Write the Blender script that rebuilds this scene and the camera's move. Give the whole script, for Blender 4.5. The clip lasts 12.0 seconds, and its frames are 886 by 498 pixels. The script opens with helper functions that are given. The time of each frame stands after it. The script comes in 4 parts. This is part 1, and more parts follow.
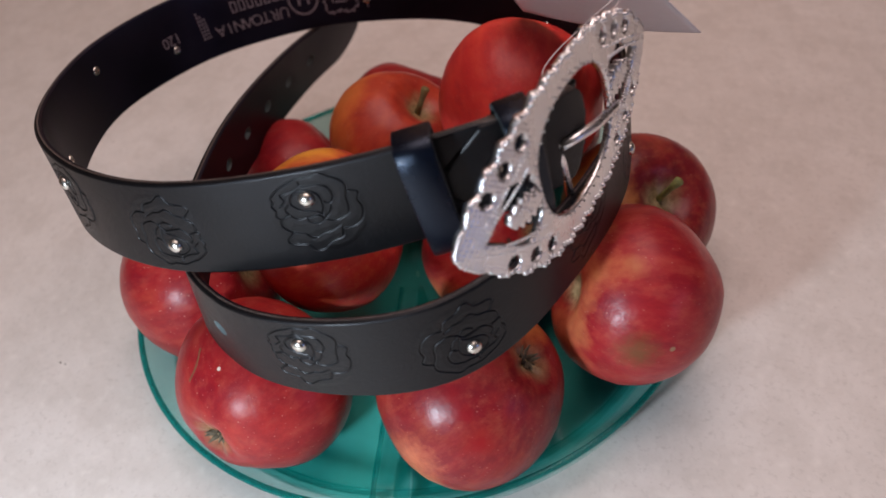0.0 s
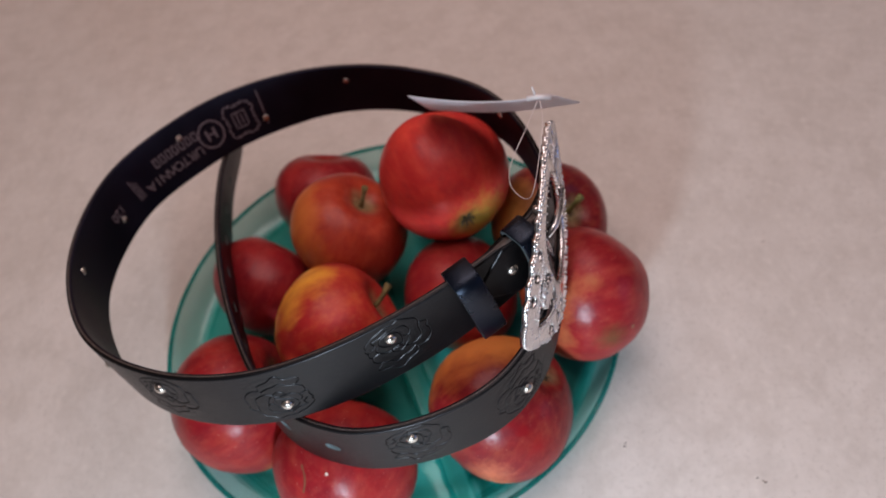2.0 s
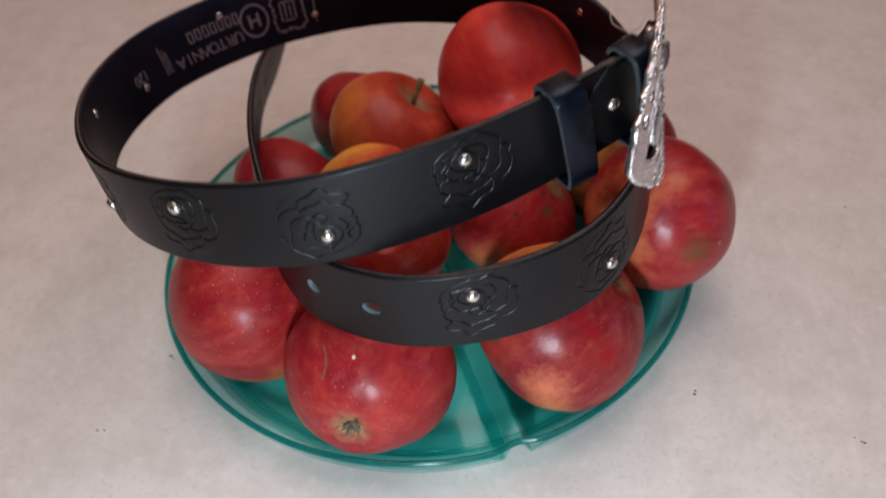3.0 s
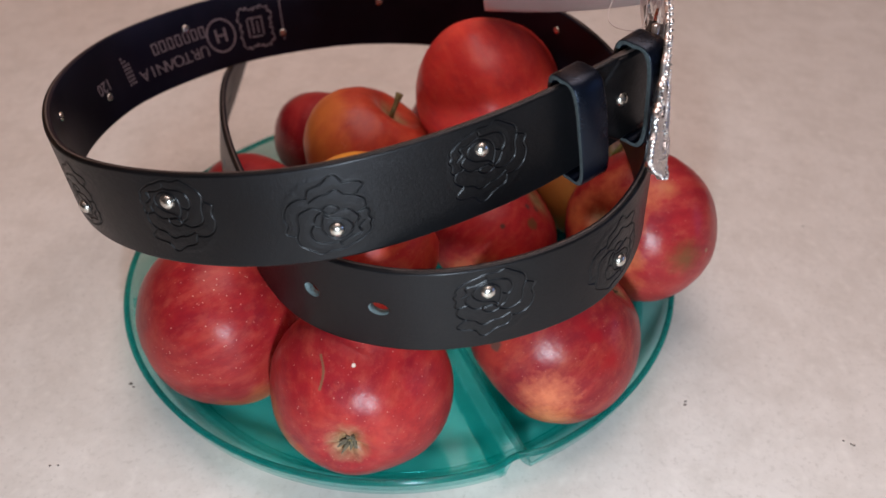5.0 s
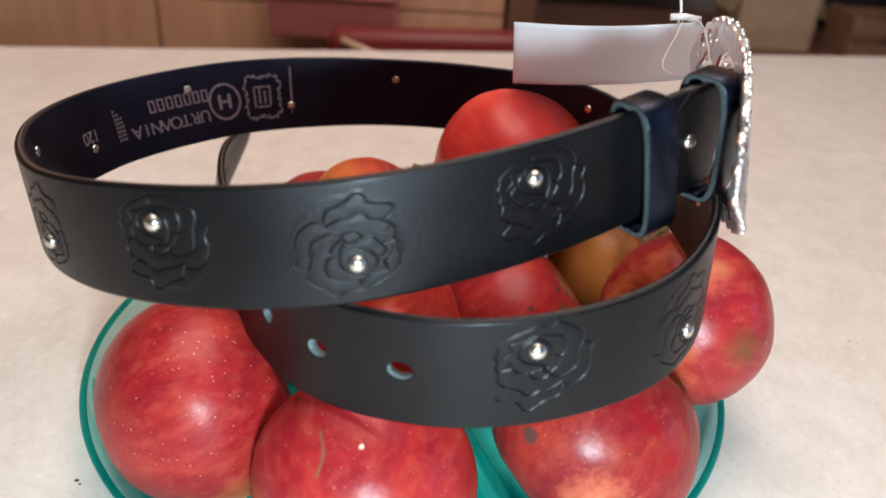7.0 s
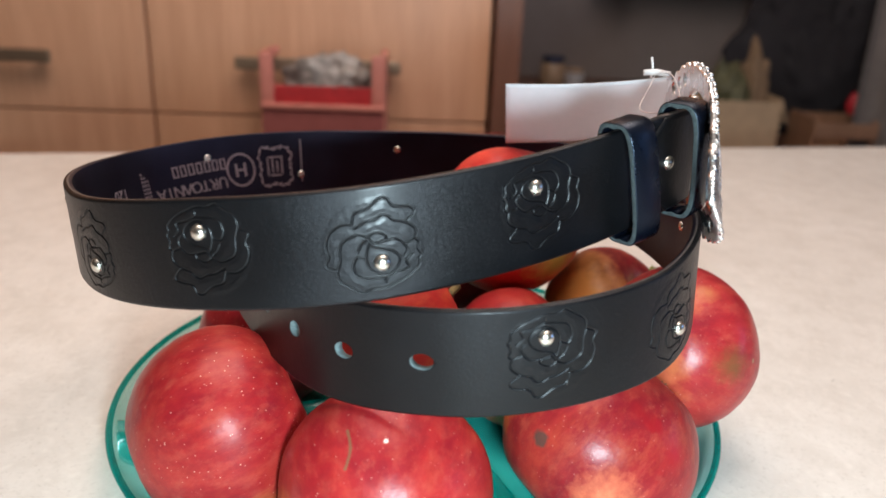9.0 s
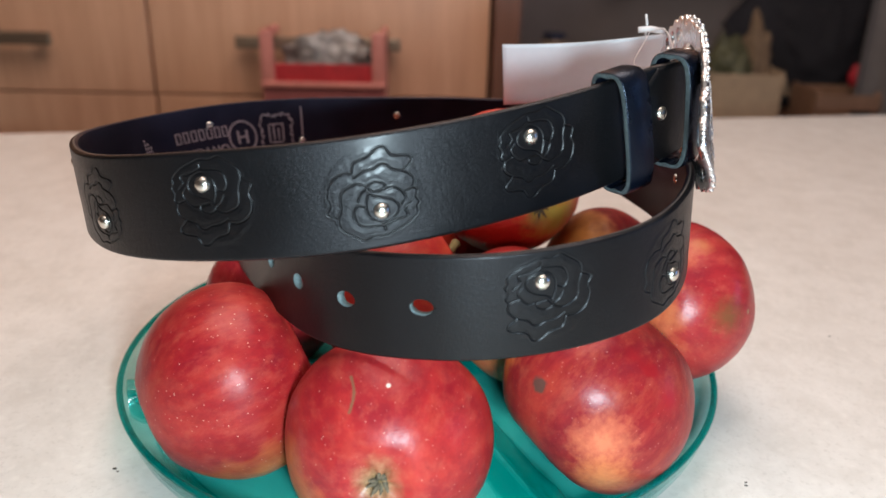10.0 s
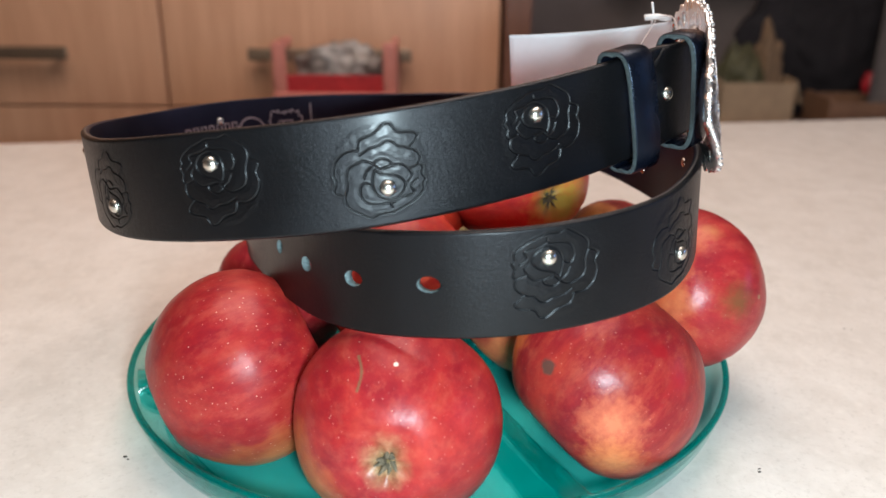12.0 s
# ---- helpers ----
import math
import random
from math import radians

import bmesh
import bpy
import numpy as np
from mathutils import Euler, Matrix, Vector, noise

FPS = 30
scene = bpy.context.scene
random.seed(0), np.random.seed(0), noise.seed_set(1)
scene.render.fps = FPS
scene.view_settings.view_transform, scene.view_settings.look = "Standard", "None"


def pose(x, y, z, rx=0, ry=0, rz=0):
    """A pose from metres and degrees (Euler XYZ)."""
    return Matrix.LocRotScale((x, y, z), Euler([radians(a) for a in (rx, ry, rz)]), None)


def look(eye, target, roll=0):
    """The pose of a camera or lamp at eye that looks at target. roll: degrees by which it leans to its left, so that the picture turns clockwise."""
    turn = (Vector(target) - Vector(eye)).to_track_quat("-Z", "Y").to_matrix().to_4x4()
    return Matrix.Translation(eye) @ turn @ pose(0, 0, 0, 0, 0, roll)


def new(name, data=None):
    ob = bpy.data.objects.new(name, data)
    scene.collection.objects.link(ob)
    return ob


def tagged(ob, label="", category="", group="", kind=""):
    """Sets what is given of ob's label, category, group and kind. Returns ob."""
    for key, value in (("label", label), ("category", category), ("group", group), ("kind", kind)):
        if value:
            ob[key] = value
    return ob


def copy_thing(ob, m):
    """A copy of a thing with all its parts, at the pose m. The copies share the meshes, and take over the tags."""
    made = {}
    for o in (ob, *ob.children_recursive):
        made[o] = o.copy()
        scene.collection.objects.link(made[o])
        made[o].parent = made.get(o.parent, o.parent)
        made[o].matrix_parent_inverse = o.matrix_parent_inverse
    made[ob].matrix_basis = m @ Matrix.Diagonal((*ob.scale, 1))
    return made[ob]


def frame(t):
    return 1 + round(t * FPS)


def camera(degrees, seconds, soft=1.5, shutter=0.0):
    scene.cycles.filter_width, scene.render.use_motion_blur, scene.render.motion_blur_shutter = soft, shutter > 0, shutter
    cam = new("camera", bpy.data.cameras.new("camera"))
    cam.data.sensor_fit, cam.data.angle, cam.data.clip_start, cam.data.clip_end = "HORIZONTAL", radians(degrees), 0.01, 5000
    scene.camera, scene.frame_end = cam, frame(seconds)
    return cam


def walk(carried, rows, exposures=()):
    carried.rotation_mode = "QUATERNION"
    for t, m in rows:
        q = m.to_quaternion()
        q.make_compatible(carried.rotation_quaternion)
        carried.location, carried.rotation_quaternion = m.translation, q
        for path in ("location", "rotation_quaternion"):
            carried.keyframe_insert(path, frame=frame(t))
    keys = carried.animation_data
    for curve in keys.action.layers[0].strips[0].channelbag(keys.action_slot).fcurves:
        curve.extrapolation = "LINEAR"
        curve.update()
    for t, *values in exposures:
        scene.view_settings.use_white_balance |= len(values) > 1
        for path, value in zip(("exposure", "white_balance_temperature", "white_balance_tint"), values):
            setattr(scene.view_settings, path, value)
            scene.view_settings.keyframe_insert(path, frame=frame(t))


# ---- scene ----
cam = camera(58.6, 12.0, soft=1.5, shutter=0.25)
cam.data.dof.use_dof = True
cam.data.dof.focus_distance = 0.33
cam.data.dof.aperture_fstop = 8.0
# seconds, eye, yaw, pitch, roll
PATH = [
    (0, 0.1938, -0.2541, 0.3360, 35.13, -45.43, -10.18),
    (0.3, 0.2031, -0.2555, 0.3597, 34.83, -46.67, -10.98),
    (0.5, 0.2007, -0.2668, 0.3818, 34.76, -46.59, -11.16),
    (0.7, 0.2000, -0.2756, 0.3997, 34.79, -46.66, -11.61),
    (1, 0.1958, -0.2795, 0.4166, 34.66, -46.75, -13.27),
    (1.2, 0.1781, -0.2765, 0.4246, 33.35, -47.17, -14.37),
    (1.3, 0.1658, -0.2754, 0.4210, 30.41, -48.26, -13.68),
    (1.5, 0.1493, -0.2709, 0.4242, 24.50, -50.45, -13.26),
    (1.7, 0.1351, -0.2739, 0.4441, 18.27, -52.70, -13.37),
    (1.8, 0.1284, -0.2777, 0.4528, 15.87, -53.07, -13.46),
    (2, 0.1207, -0.2848, 0.4675, 14.69, -52.90, -14.89),
    (2.2, 0.1168, -0.3021, 0.4523, 14.74, -52.60, -14.64),
    (2.3, 0.1153, -0.3142, 0.4394, 15.45, -52.59, -14.31),
    (2.5, 0.1141, -0.3374, 0.4110, 15.94, -51.93, -13.53),
    (2.7, 0.1074, -0.3354, 0.3977, 14.76, -49.38, -11.08),
    (2.8, 0.0964, -0.3350, 0.3881, 13.95, -47.82, -9.59),
    (3, 0.0723, -0.3406, 0.3503, 10.73, -45.23, -5.79),
    (3.2, 0.0539, -0.3281, 0.3128, 7.55, -44.30, -3.32),
    (3.5, 0.0445, -0.3321, 0.3152, 5.63, -42.66, -3.06),
    (3.7, 0.0364, -0.3377, 0.3307, 3.97, -42.30, -2.05),
    (5.3, 0.0297, -0.3535, 0.3191, 1.05, -39.79, 0.35),
    (5.5, 0.0251, -0.3498, 0.3030, 0.99, -37.98, 0.99),
    (6, 0.0136, -0.3402, 0.2838, 0.79, -33.03, 2.30),
    (6.2, 0.0053, -0.3465, 0.2668, 0.80, -31.55, 2.93),
    (6.5, -0.0005, -0.3441, 0.2648, 0.81, -31.29, 3.40),
    (7, 0.0120, -0.3350, 0.2618, -0.37, -29.33, 3.52),
    (7.5, 0.0129, -0.3428, 0.2452, -0.62, -24.58, 2.90),
    (7.7, 0.0063, -0.3456, 0.2418, -0.81, -23.21, 2.79),
    (9.3, 0.0033, -0.3821, 0.2386, -1.08, -20.50, 2.13),
    (9.5, 0.0050, -0.3829, 0.2389, -0.87, -20.89, 1.95),
    (10, 0.0056, -0.3897, 0.2297, -0.85, -21.74, 1.23),
    (10.5, 0.0082, -0.3862, 0.2233, -0.65, -21.32, 0.27),
    (11, 0.0080, -0.3915, 0.2222, -0.28, -20.88, 0.11),
    (11.5, 0.0084, -0.3950, 0.2195, 0.13, -20.60, 0.23),
    (12, 0.0083, -0.3952, 0.2168, 0.23, -20.52, 0.43),
]
EXPOSURES = [
    (0.0, 0.06, 5900, 12), (1.5, -0.07, 5840, 11), (2.0, -0.03, 5840, 12), (2.5, -0.17, 5880, 11), (3.5, 0.12, 5950, 10), (5.5, 0.26, 5900, 8), (6.0, 0.56, 5860, 4), (6.5, 0.70, 5840, 1),
    (7.0, 0.90, 5820, -1), (7.5, 1.14, 5760, -5), (9.5, 0.94, 5800, -1), (10.5, 0.80, 5780, 0), (11.0, 0.93, 5800, -1), (12.0, 0.90, 5820, -1),
]
walk(cam, [(t, pose(x, y, z, 0, 0, yaw) @ pose(0, 0, 0, 90 + pitch, 0, 0) @ pose(0, 0, 0, 0, 0, roll)) for t, x, y, z, yaw, pitch, roll in PATH], EXPOSURES)

# ---- light ----
world = bpy.data.worlds.new("room_air")
scene.world = world
world.use_nodes = True
world.node_tree.nodes["Background"].inputs[0].default_value = (0.9, 0.72, 0.55, 1)
world.node_tree.nodes["Background"].inputs[1].default_value = 0.05


def lamp(name, kind, power, colour, at, target, size):
    data = bpy.data.lights.new(name, kind)
    data.energy, data.color = power, colour
    if kind == "AREA":
        data.shape, data.size = "DISK", size
    else:
        data.shadow_soft_size = size
    ob = new(name, data)
    ob.matrix_world = look(at, target)
    return ob


lamp("ceiling_bulb", "POINT", 29.0, (1.0, 0.755, 0.665), (0.05, 0.13, 1.2), (0, 0, 0), 0.5)
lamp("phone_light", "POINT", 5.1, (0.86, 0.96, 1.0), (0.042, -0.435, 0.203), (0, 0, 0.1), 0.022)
# soft blue lamp added at the right; its source is out of view
lamp("window_light", "AREA", 2.4, (0.28, 0.48, 1.0), (1.88, -0.25, 0.35), (0, -0.1, 0.1), 0.8)


# ---- materials ----
class Nodes:
    def __init__(self, name):
        self.mat = bpy.data.materials.new(name)
        self.mat.use_nodes = True
        self.tree = self.mat.node_tree
        self.bsdf = self.tree.nodes["Principled BSDF"]
        self.out = self.tree.nodes["Material Output"]

    def put(self, kind, **values):
        node = self.tree.nodes.new(kind)
        for key, value in values.items():
            if key in node.inputs:
                self.give(node.inputs[key], value)
        return node

    def give(self, socket, value):
        if isinstance(value, bpy.types.NodeSocket):
            self.tree.links.new(value, socket)
        else:
            socket.default_value = value

    def set(self, **values):
        for key, value in values.items():
            self.give(self.bsdf.inputs[key.replace("_", " ")], value)

    def coords(self, which="Object"):
        return self.put("ShaderNodeTexCoord").outputs[which]

    def mapped(self, scale=(1, 1, 1), which="Object", spin=(0, 0, 0)):
        node = self.put("ShaderNodeMapping", Vector=self.coords(which), Scale=scale, Rotation=spin)
        return node.outputs[0]

    def noise(self, vector, scale, detail=4.0, rough=0.55):
        node = self.put("ShaderNodeTexNoise", Vector=vector, Scale=scale, Detail=detail, Roughness=rough)
        return node.outputs[0]

    def spots(self, vector, scale, feature="F1"):
        node = self.put("ShaderNodeTexVoronoi", Vector=vector, Scale=scale)
        node.feature = feature
        return node.outputs["Distance"]

    def ramp(self, fac, *stops):
        node = self.put("ShaderNodeValToRGB", Fac=fac)
        els = node.color_ramp.elements
        while len(els) < len(stops):
            els.new(0.5)
        for el, (at, col) in zip(els, stops):
            el.position = at
            el.color = (*col, 1) if len(col) == 3 else col
        return node.outputs[0]

    def mix(self, fac, a, b, blend="MIX"):
        node = self.tree.nodes.new("ShaderNodeMix")
        node.data_type, node.blend_type = "RGBA", blend
        self.give(node.inputs[0], fac)
        for socket, value in ((node.inputs[6], a), (node.inputs[7], b)):
            self.give(socket, (*value, 1) if isinstance(value, tuple) and len(value) == 3 else value)
        return node.outputs[2]

    def math(self, op, a, b=0.0):
        node = self.tree.nodes.new("ShaderNodeMath")
        node.operation = op
        self.give(node.inputs[0], a)
        self.give(node.inputs[1], b)
        return node.outputs[0]

    def bump(self, height, strength=0.3, distance=0.001):
        node = self.put("ShaderNodeBump", Height=height, Strength=strength, Distance=distance)
        self.give(self.bsdf.inputs["Normal"], node.outputs[0])


def grey(v):
    return (v, v, v)


def mat_laminate():
    n = Nodes("table_laminate")
    v = n.mapped()
    big = n.noise(v, 9.0, 6, 0.62)
    mid = n.noise(v, 42.0, 5, 0.65)
    fine = n.noise(v, 330.0, 3, 0.7)
    col = n.ramp(big, (0.30, (0.62, 0.575, 0.525)), (0.72, (0.72, 0.68, 0.635)))
    col = n.mix(n.ramp(mid, (0.42, grey(0)), (0.67, grey(0.6))), col, (0.55, 0.505, 0.455))
    col = n.mix(n.ramp(fine, (0.52, grey(0)), (0.72, grey(0.7))), col, (0.49, 0.45, 0.405))
    pale = n.noise(n.mapped((1.0, 1.0, 1.0)), 165.0, 4, 0.62)
    col = n.mix(n.ramp(pale, (0.54, grey(0)), (0.74, grey(0.50))), col, (0.82, 0.78, 0.72))
    n.set(Base_Color=col, Roughness=n.ramp(mid, (0.3, grey(0.42)), (0.7, grey(0.56))))
    n.bump(fine, 0.08, 0.0005)
    return n.mat


def mat_leather(name="black_leather", base=0.0020, gloss=0.365, grain=0.42, shine=0.175, coat=0.165, tint=(0.97, 0.94, 1.0), hue=(1.0, 1.0, 1.2)):
    n = Nodes(name)
    v = n.mapped()
    cells = n.spots(v, 2600.0)
    soft = n.noise(v, 640.0, 4, 0.6)
    wear = n.noise(v, 28.0, 5, 0.6)
    col = n.mix(n.ramp(wear, (0.4, grey(0)), (0.75, grey(1))), tuple(base * h for h in hue), tuple(2 * base * h for h in hue))
    height = n.math("ADD", n.math("MULTIPLY", cells, 0.5), soft)
    n.set(Base_Color=col, Roughness=n.ramp(wear, (0.3, grey(gloss - 0.03)), (0.75, grey(gloss + 0.08))), Specular_IOR_Level=shine, Specular_Tint=(*tint, 1), Coat_Weight=coat, Coat_Roughness=0.25)
    n.bump(height, grain, 0.0004)
    return n.mat


def mat_plain(name, colour, rough=0.5, metal=0.0, vary=0.18, scale=60.0, bump=0.0, stretch=(1, 1, 1)):
    n = Nodes(name)
    v = n.mapped(stretch)
    a = n.noise(v, scale, 5, 0.6)
    b = n.noise(v, scale * 7, 3, 0.6)
    dark = tuple(c * (1 - vary) for c in colour)
    light = tuple(min(1, c * (1 + vary)) for c in colour)
    col = n.ramp(n.math("ADD", n.math("MULTIPLY", a, 0.7), n.math("MULTIPLY", b, 0.3)), (0.35, dark), (0.65, light))
    n.set(Base_Color=col, Metallic=metal, Roughness=n.ramp(a, (0.3, grey(max(0.03, rough * 0.85))), (0.7, grey(min(1, rough * 1.15)))))
    if bump:
        n.bump(b, bump, 0.0006)
    return n.mat


def mat_card(name, colour, through_share):
    """Thin card that lets part of the light behind it through."""
    n = Nodes(name)
    fibre = n.noise(n.mapped(), 240.0, 4, 0.6)
    col = n.mix(n.ramp(fibre, (0.35, grey(0)), (0.7, grey(0.25))), colour, tuple(0.9 * c for c in colour))
    n.set(Base_Color=col, Roughness=0.5)
    behind = n.put("ShaderNodeBsdfTranslucent", Color=col)
    both = n.put("ShaderNodeMixShader", Fac=through_share)
    n.tree.links.new(n.bsdf.outputs[0], both.inputs[1])
    n.tree.links.new(behind.outputs[0], both.inputs[2])
    n.tree.links.new(both.outputs[0], n.out.inputs[0])
    return n.mat


def mat_wood(name, light, dark, along=(1.0, 1.0, 0.05), scale=38.0):
    n = Nodes(name)
    v = n.mapped(along)
    grain = n.noise(v, scale, 7, 0.65)
    lines = n.noise(v, scale * 6, 4, 0.6)
    col = n.ramp(n.math("ADD", n.math("MULTIPLY", grain, 0.65), n.math("MULTIPLY", lines, 0.35)), (0.36, dark), (0.64, light))
    n.set(Base_Color=col, Roughness=n.ramp(grain, (0.3, grey(0.34)), (0.7, grey(0.46))))
    n.bump(lines, 0.06, 0.0005)
    return n.mat


def mat_teal(name="teal_plastic", clear_colour=(0.62, 0.91, 0.895), cloudy=0.13):
    n = Nodes(name)
    t = n.tree
    clear = n.put("ShaderNodeBsdfTransparent", Color=(*clear_colour, 1))
    cloud = n.noise(n.mapped(), 18.0, 3)
    body = n.put("ShaderNodeBsdfDiffuse", Color=n.ramp(cloud, (0.3, (0.01, 0.45, 0.41)), (0.7, (0.03, 0.55, 0.50))))
    glow = n.put("ShaderNodeBsdfTranslucent", Color=(0.05, 0.80, 0.72, 1))
    gloss = n.put("ShaderNodeBsdfGlossy", Color=(1, 1, 1, 1), Roughness=0.12)
    solid = n.put("ShaderNodeMixShader", Fac=0.5)
    t.links.new(body.outputs[0], solid.inputs[1])
    t.links.new(glow.outputs[0], solid.inputs[2])
    mixed = n.put("ShaderNodeMixShader", Fac=cloudy)
    t.links.new(clear.outputs[0], mixed.inputs[1])
    t.links.new(solid.outputs[0], mixed.inputs[2])
    rim = n.put("ShaderNodeLayerWeight", Blend=0.5)
    edge = n.math("ADD", n.math("MULTIPLY", n.math("POWER", rim.outputs["Facing"], 5.0), 0.6), 0.028)
    last = n.put("ShaderNodeMixShader", Fac=edge)
    t.links.new(mixed.outputs[0], last.inputs[1])
    t.links.new(gloss.outputs[0], last.inputs[2])
    t.links.new(last.outputs[0], n.out.inputs[0])
    return n.mat


def mat_chrome():
    n = Nodes("polished_chrome")
    v = n.mapped()
    a = n.noise(v, 520.0, 3)
    n.set(Base_Color=(0.90, 0.89, 0.89, 1), Metallic=1.0, Roughness=n.ramp(n.noise(v, 90.0), (0.3, grey(0.20)), (0.7, grey(0.36))))
    n.bump(a, 0.10, 0.0005)
    return n.mat


def mat_apple(name, red, deep, yellow, toward, share, radius, freckles=0.6, marks=()):
    """Skin with streaks from stem to calyx, a paler cheek, russet ends and freckles. toward: side of the cheek; share: how far it spreads; marks: place, size, stretch, colour."""
    n = Nodes(name)
    v = n.coords()
    streak = n.noise(n.mapped((1.0, 1.0, 0.14)), 105.0, 6, 0.68)
    broad = n.noise(n.mapped((1.0, 1.0, 0.30)), 38.0, 4, 0.6)
    patch = n.noise(v, 24.0, 4, 0.6)
    grainy = n.noise(v, 300.0, 3, 0.6)
    col = n.mix(n.ramp(streak, (0.32, grey(0.0)), (0.70, grey(1))), deep, red)
    col = n.mix(n.ramp(broad, (0.36, grey(0.55)), (0.64, grey(0))), col, deep)
    pale = tuple(min(1, 1.15 * r + 0.16 * y) for r, y in zip(red, yellow))
    col = n.mix(n.ramp(patch, (0.52, grey(0)), (0.75, grey(0.35))), col, pale)
    mottle = n.noise(n.mapped((1.0, 1.0, 0.6)), 62.0, 6, 0.72)
    col = n.mix(n.ramp(mottle, (0.30, grey(0.42)), (0.50, grey(0))), col, (0.5 * deep[0], 0.8 * deep[1], 1.3 * deep[2]))
    col = n.mix(n.ramp(mottle, (0.52, grey(0)), (0.74, grey(0.32))), col, tuple(0.72 * r + 0.28 * y for r, y in zip(red, yellow)))
    side = n.put("ShaderNodeVectorMath", Vector=v)
    side.operation = "DOT_PRODUCT"
    side.inputs[1].default_value = Vector(toward).normalized() / radius
    lean = n.math("ADD", n.math("MULTIPLY", side.outputs["Value"], 0.5), n.math("MULTIPLY", patch, 0.55))
    lean = n.math("ADD", lean, n.math("MULTIPLY", streak, 0.22))
    fleck = n.noise(n.mapped((1.0, 1.0, 0.45)), 210.0, 5, 0.7)
    col = n.mix(n.ramp(fleck, (0.48, grey(0)), (0.74, grey(0.34))), col, tuple(0.75 * r + 0.25 * y + 0.03 for r, y in zip(red, yellow)))
    col = n.mix(n.ramp(fleck, (0.28, grey(0.30)), (0.46, grey(0))), col, tuple(0.75 * c for c in deep))
    cheek = n.ramp(n.math("ADD", lean, share - 0.44), (0.58, grey(0)), (0.80, grey(1)))
    col = n.mix(cheek, col, n.mix(streak, yellow, tuple(0.75 * y + 0.25 * r for y, r in zip(yellow, red))))
    # russet round stem and calyx
    flat = n.put("ShaderNodeVectorMath", Vector=n.mapped((1, 1, 0)))
    flat.operation = "LENGTH"
    reach = n.math("ADD", flat.outputs["Value"], n.math("MULTIPLY", n.math("SUBTRACT", broad, 0.5), 0.45 * radius))
    near = n.ramp(n.math("DIVIDE", reach, radius), (0.08, grey(0.92)), (0.29, grey(0)))
    col = n.mix(near, col, n.ramp(grainy, (0.35, (0.16, 0.13, 0.055)), (0.65, (0.40, 0.31, 0.16))))
    dots = n.spots(v, 430.0)
    seen = n.math("MULTIPLY", n.ramp(dots, (0.09, grey(0.9)), (0.17, grey(0))), n.ramp(n.noise(v, 260.0, 2), (0.44, grey(0)), (0.62, grey(freckles))))
    col = n.mix(seen, col, (0.62, 0.34, 0.27))
    unit = n.put("ShaderNodeVectorMath", Vector=v)
    unit.operation = "NORMALIZE"
    ball = n.put("ShaderNodeVectorMath", Vector=unit.outputs[0])
    ball.operation = "SCALE"
    ball.inputs["Scale"].default_value = radius
    on_ball = ball.outputs[0]
    for place, size, stretch, colour in marks:
        m = n.put("ShaderNodeVectorMath", Vector=on_ball)
        m.operation = "SUBTRACT"
        m.inputs[1].default_value = place
        k = n.put("ShaderNodeVectorMath", Vector=m.outputs[0])
        k.operation = "MULTIPLY"
        k.inputs[1].default_value = stretch
        d = n.put("ShaderNodeVectorMath", Vector=k.outputs[0])
        d.operation = "LENGTH"
        far = n.math("ADD", n.math("DIVIDE", d.outputs["Value"], size), n.math("MULTIPLY", n.math("SUBTRACT", grainy, 0.5), 0.9))
        col = n.mix(n.ramp(far, (0.55 if size < 0.006 else 0.1, grey(0.85)), (1.0 if size < 0.006 else 1.3, grey(0))), col, colour)
    n.set(Base_Color=col, Roughness=n.ramp(patch, (0.3, grey(0.27)), (0.7, grey(0.40))), Specular_IOR_Level=0.24, Subsurface_Weight=0.06, Subsurface_Scale=0.004)
    n.set(Subsurface_Radius=(1.0, 0.3, 0.15))
    n.bump(n.math("ADD", grainy, n.math("MULTIPLY", patch, 6.0)), 0.10, 0.0012)
    return n.mat


LAMINATE = mat_laminate()
LEATHER = mat_leather()
# blue hue and tint paint a navy sheen into keepers and inner face
KEEPER = mat_leather("polished_blue_sheen_leather", 0.0018, 0.24, 0.35, 0.30, 0.10, (0.55, 0.70, 1.0), (0.7, 1.0, 2.2))
INNER = mat_leather("leather_inner", 0.0065, 0.42, 0.12, 0.21, 0.0, (0.65, 0.65, 1.0), (0.95, 0.85, 1.5))
CUT_EDGE = mat_plain("worn_leather_edge", (0.085, 0.066, 0.058), 0.45, 0, 0.7, 700.0, 0.8)
RAW = mat_plain("raw_leather_edge", (0.050, 0.064, 0.068), 0.85, 0, 0.6, 700.0, 0.9)
HOLE_RAW = mat_plain("raw_hole_edge", (0.12, 0.155, 0.16), 0.8, 0, 0.35, 900.0, 0.5)
CHROME = mat_chrome()
NICKEL = mat_plain("nickel_stud", (0.66, 0.63, 0.57), 0.27, 1.0, 0.06, 200.0)
TEAL = mat_teal()
TEAL_WALL = mat_teal("teal_wall", (0.78, 0.935, 0.925), 0.06)
TEAL_RIB = mat_teal("teal_rib", (0.42, 0.80, 0.78), 0.15)
TEAL_EDGE = mat_teal("teal_edge", (0.20, 0.58, 0.56), 0.16)
PAPER = mat_card("white_card", (0.83, 0.83, 0.86), 0.40)
PRINT = mat_plain("faded_print", (0.19, 0.155, 0.18), 0.6, 0, 0.35, 700.0)
NYLON = mat_plain("clear_nylon", (0.72, 0.66, 0.64), 0.3, 0, 0.05)
BEECH = mat_wood("beech_front", (0.68, 0.395, 0.245), (0.55, 0.305, 0.18))
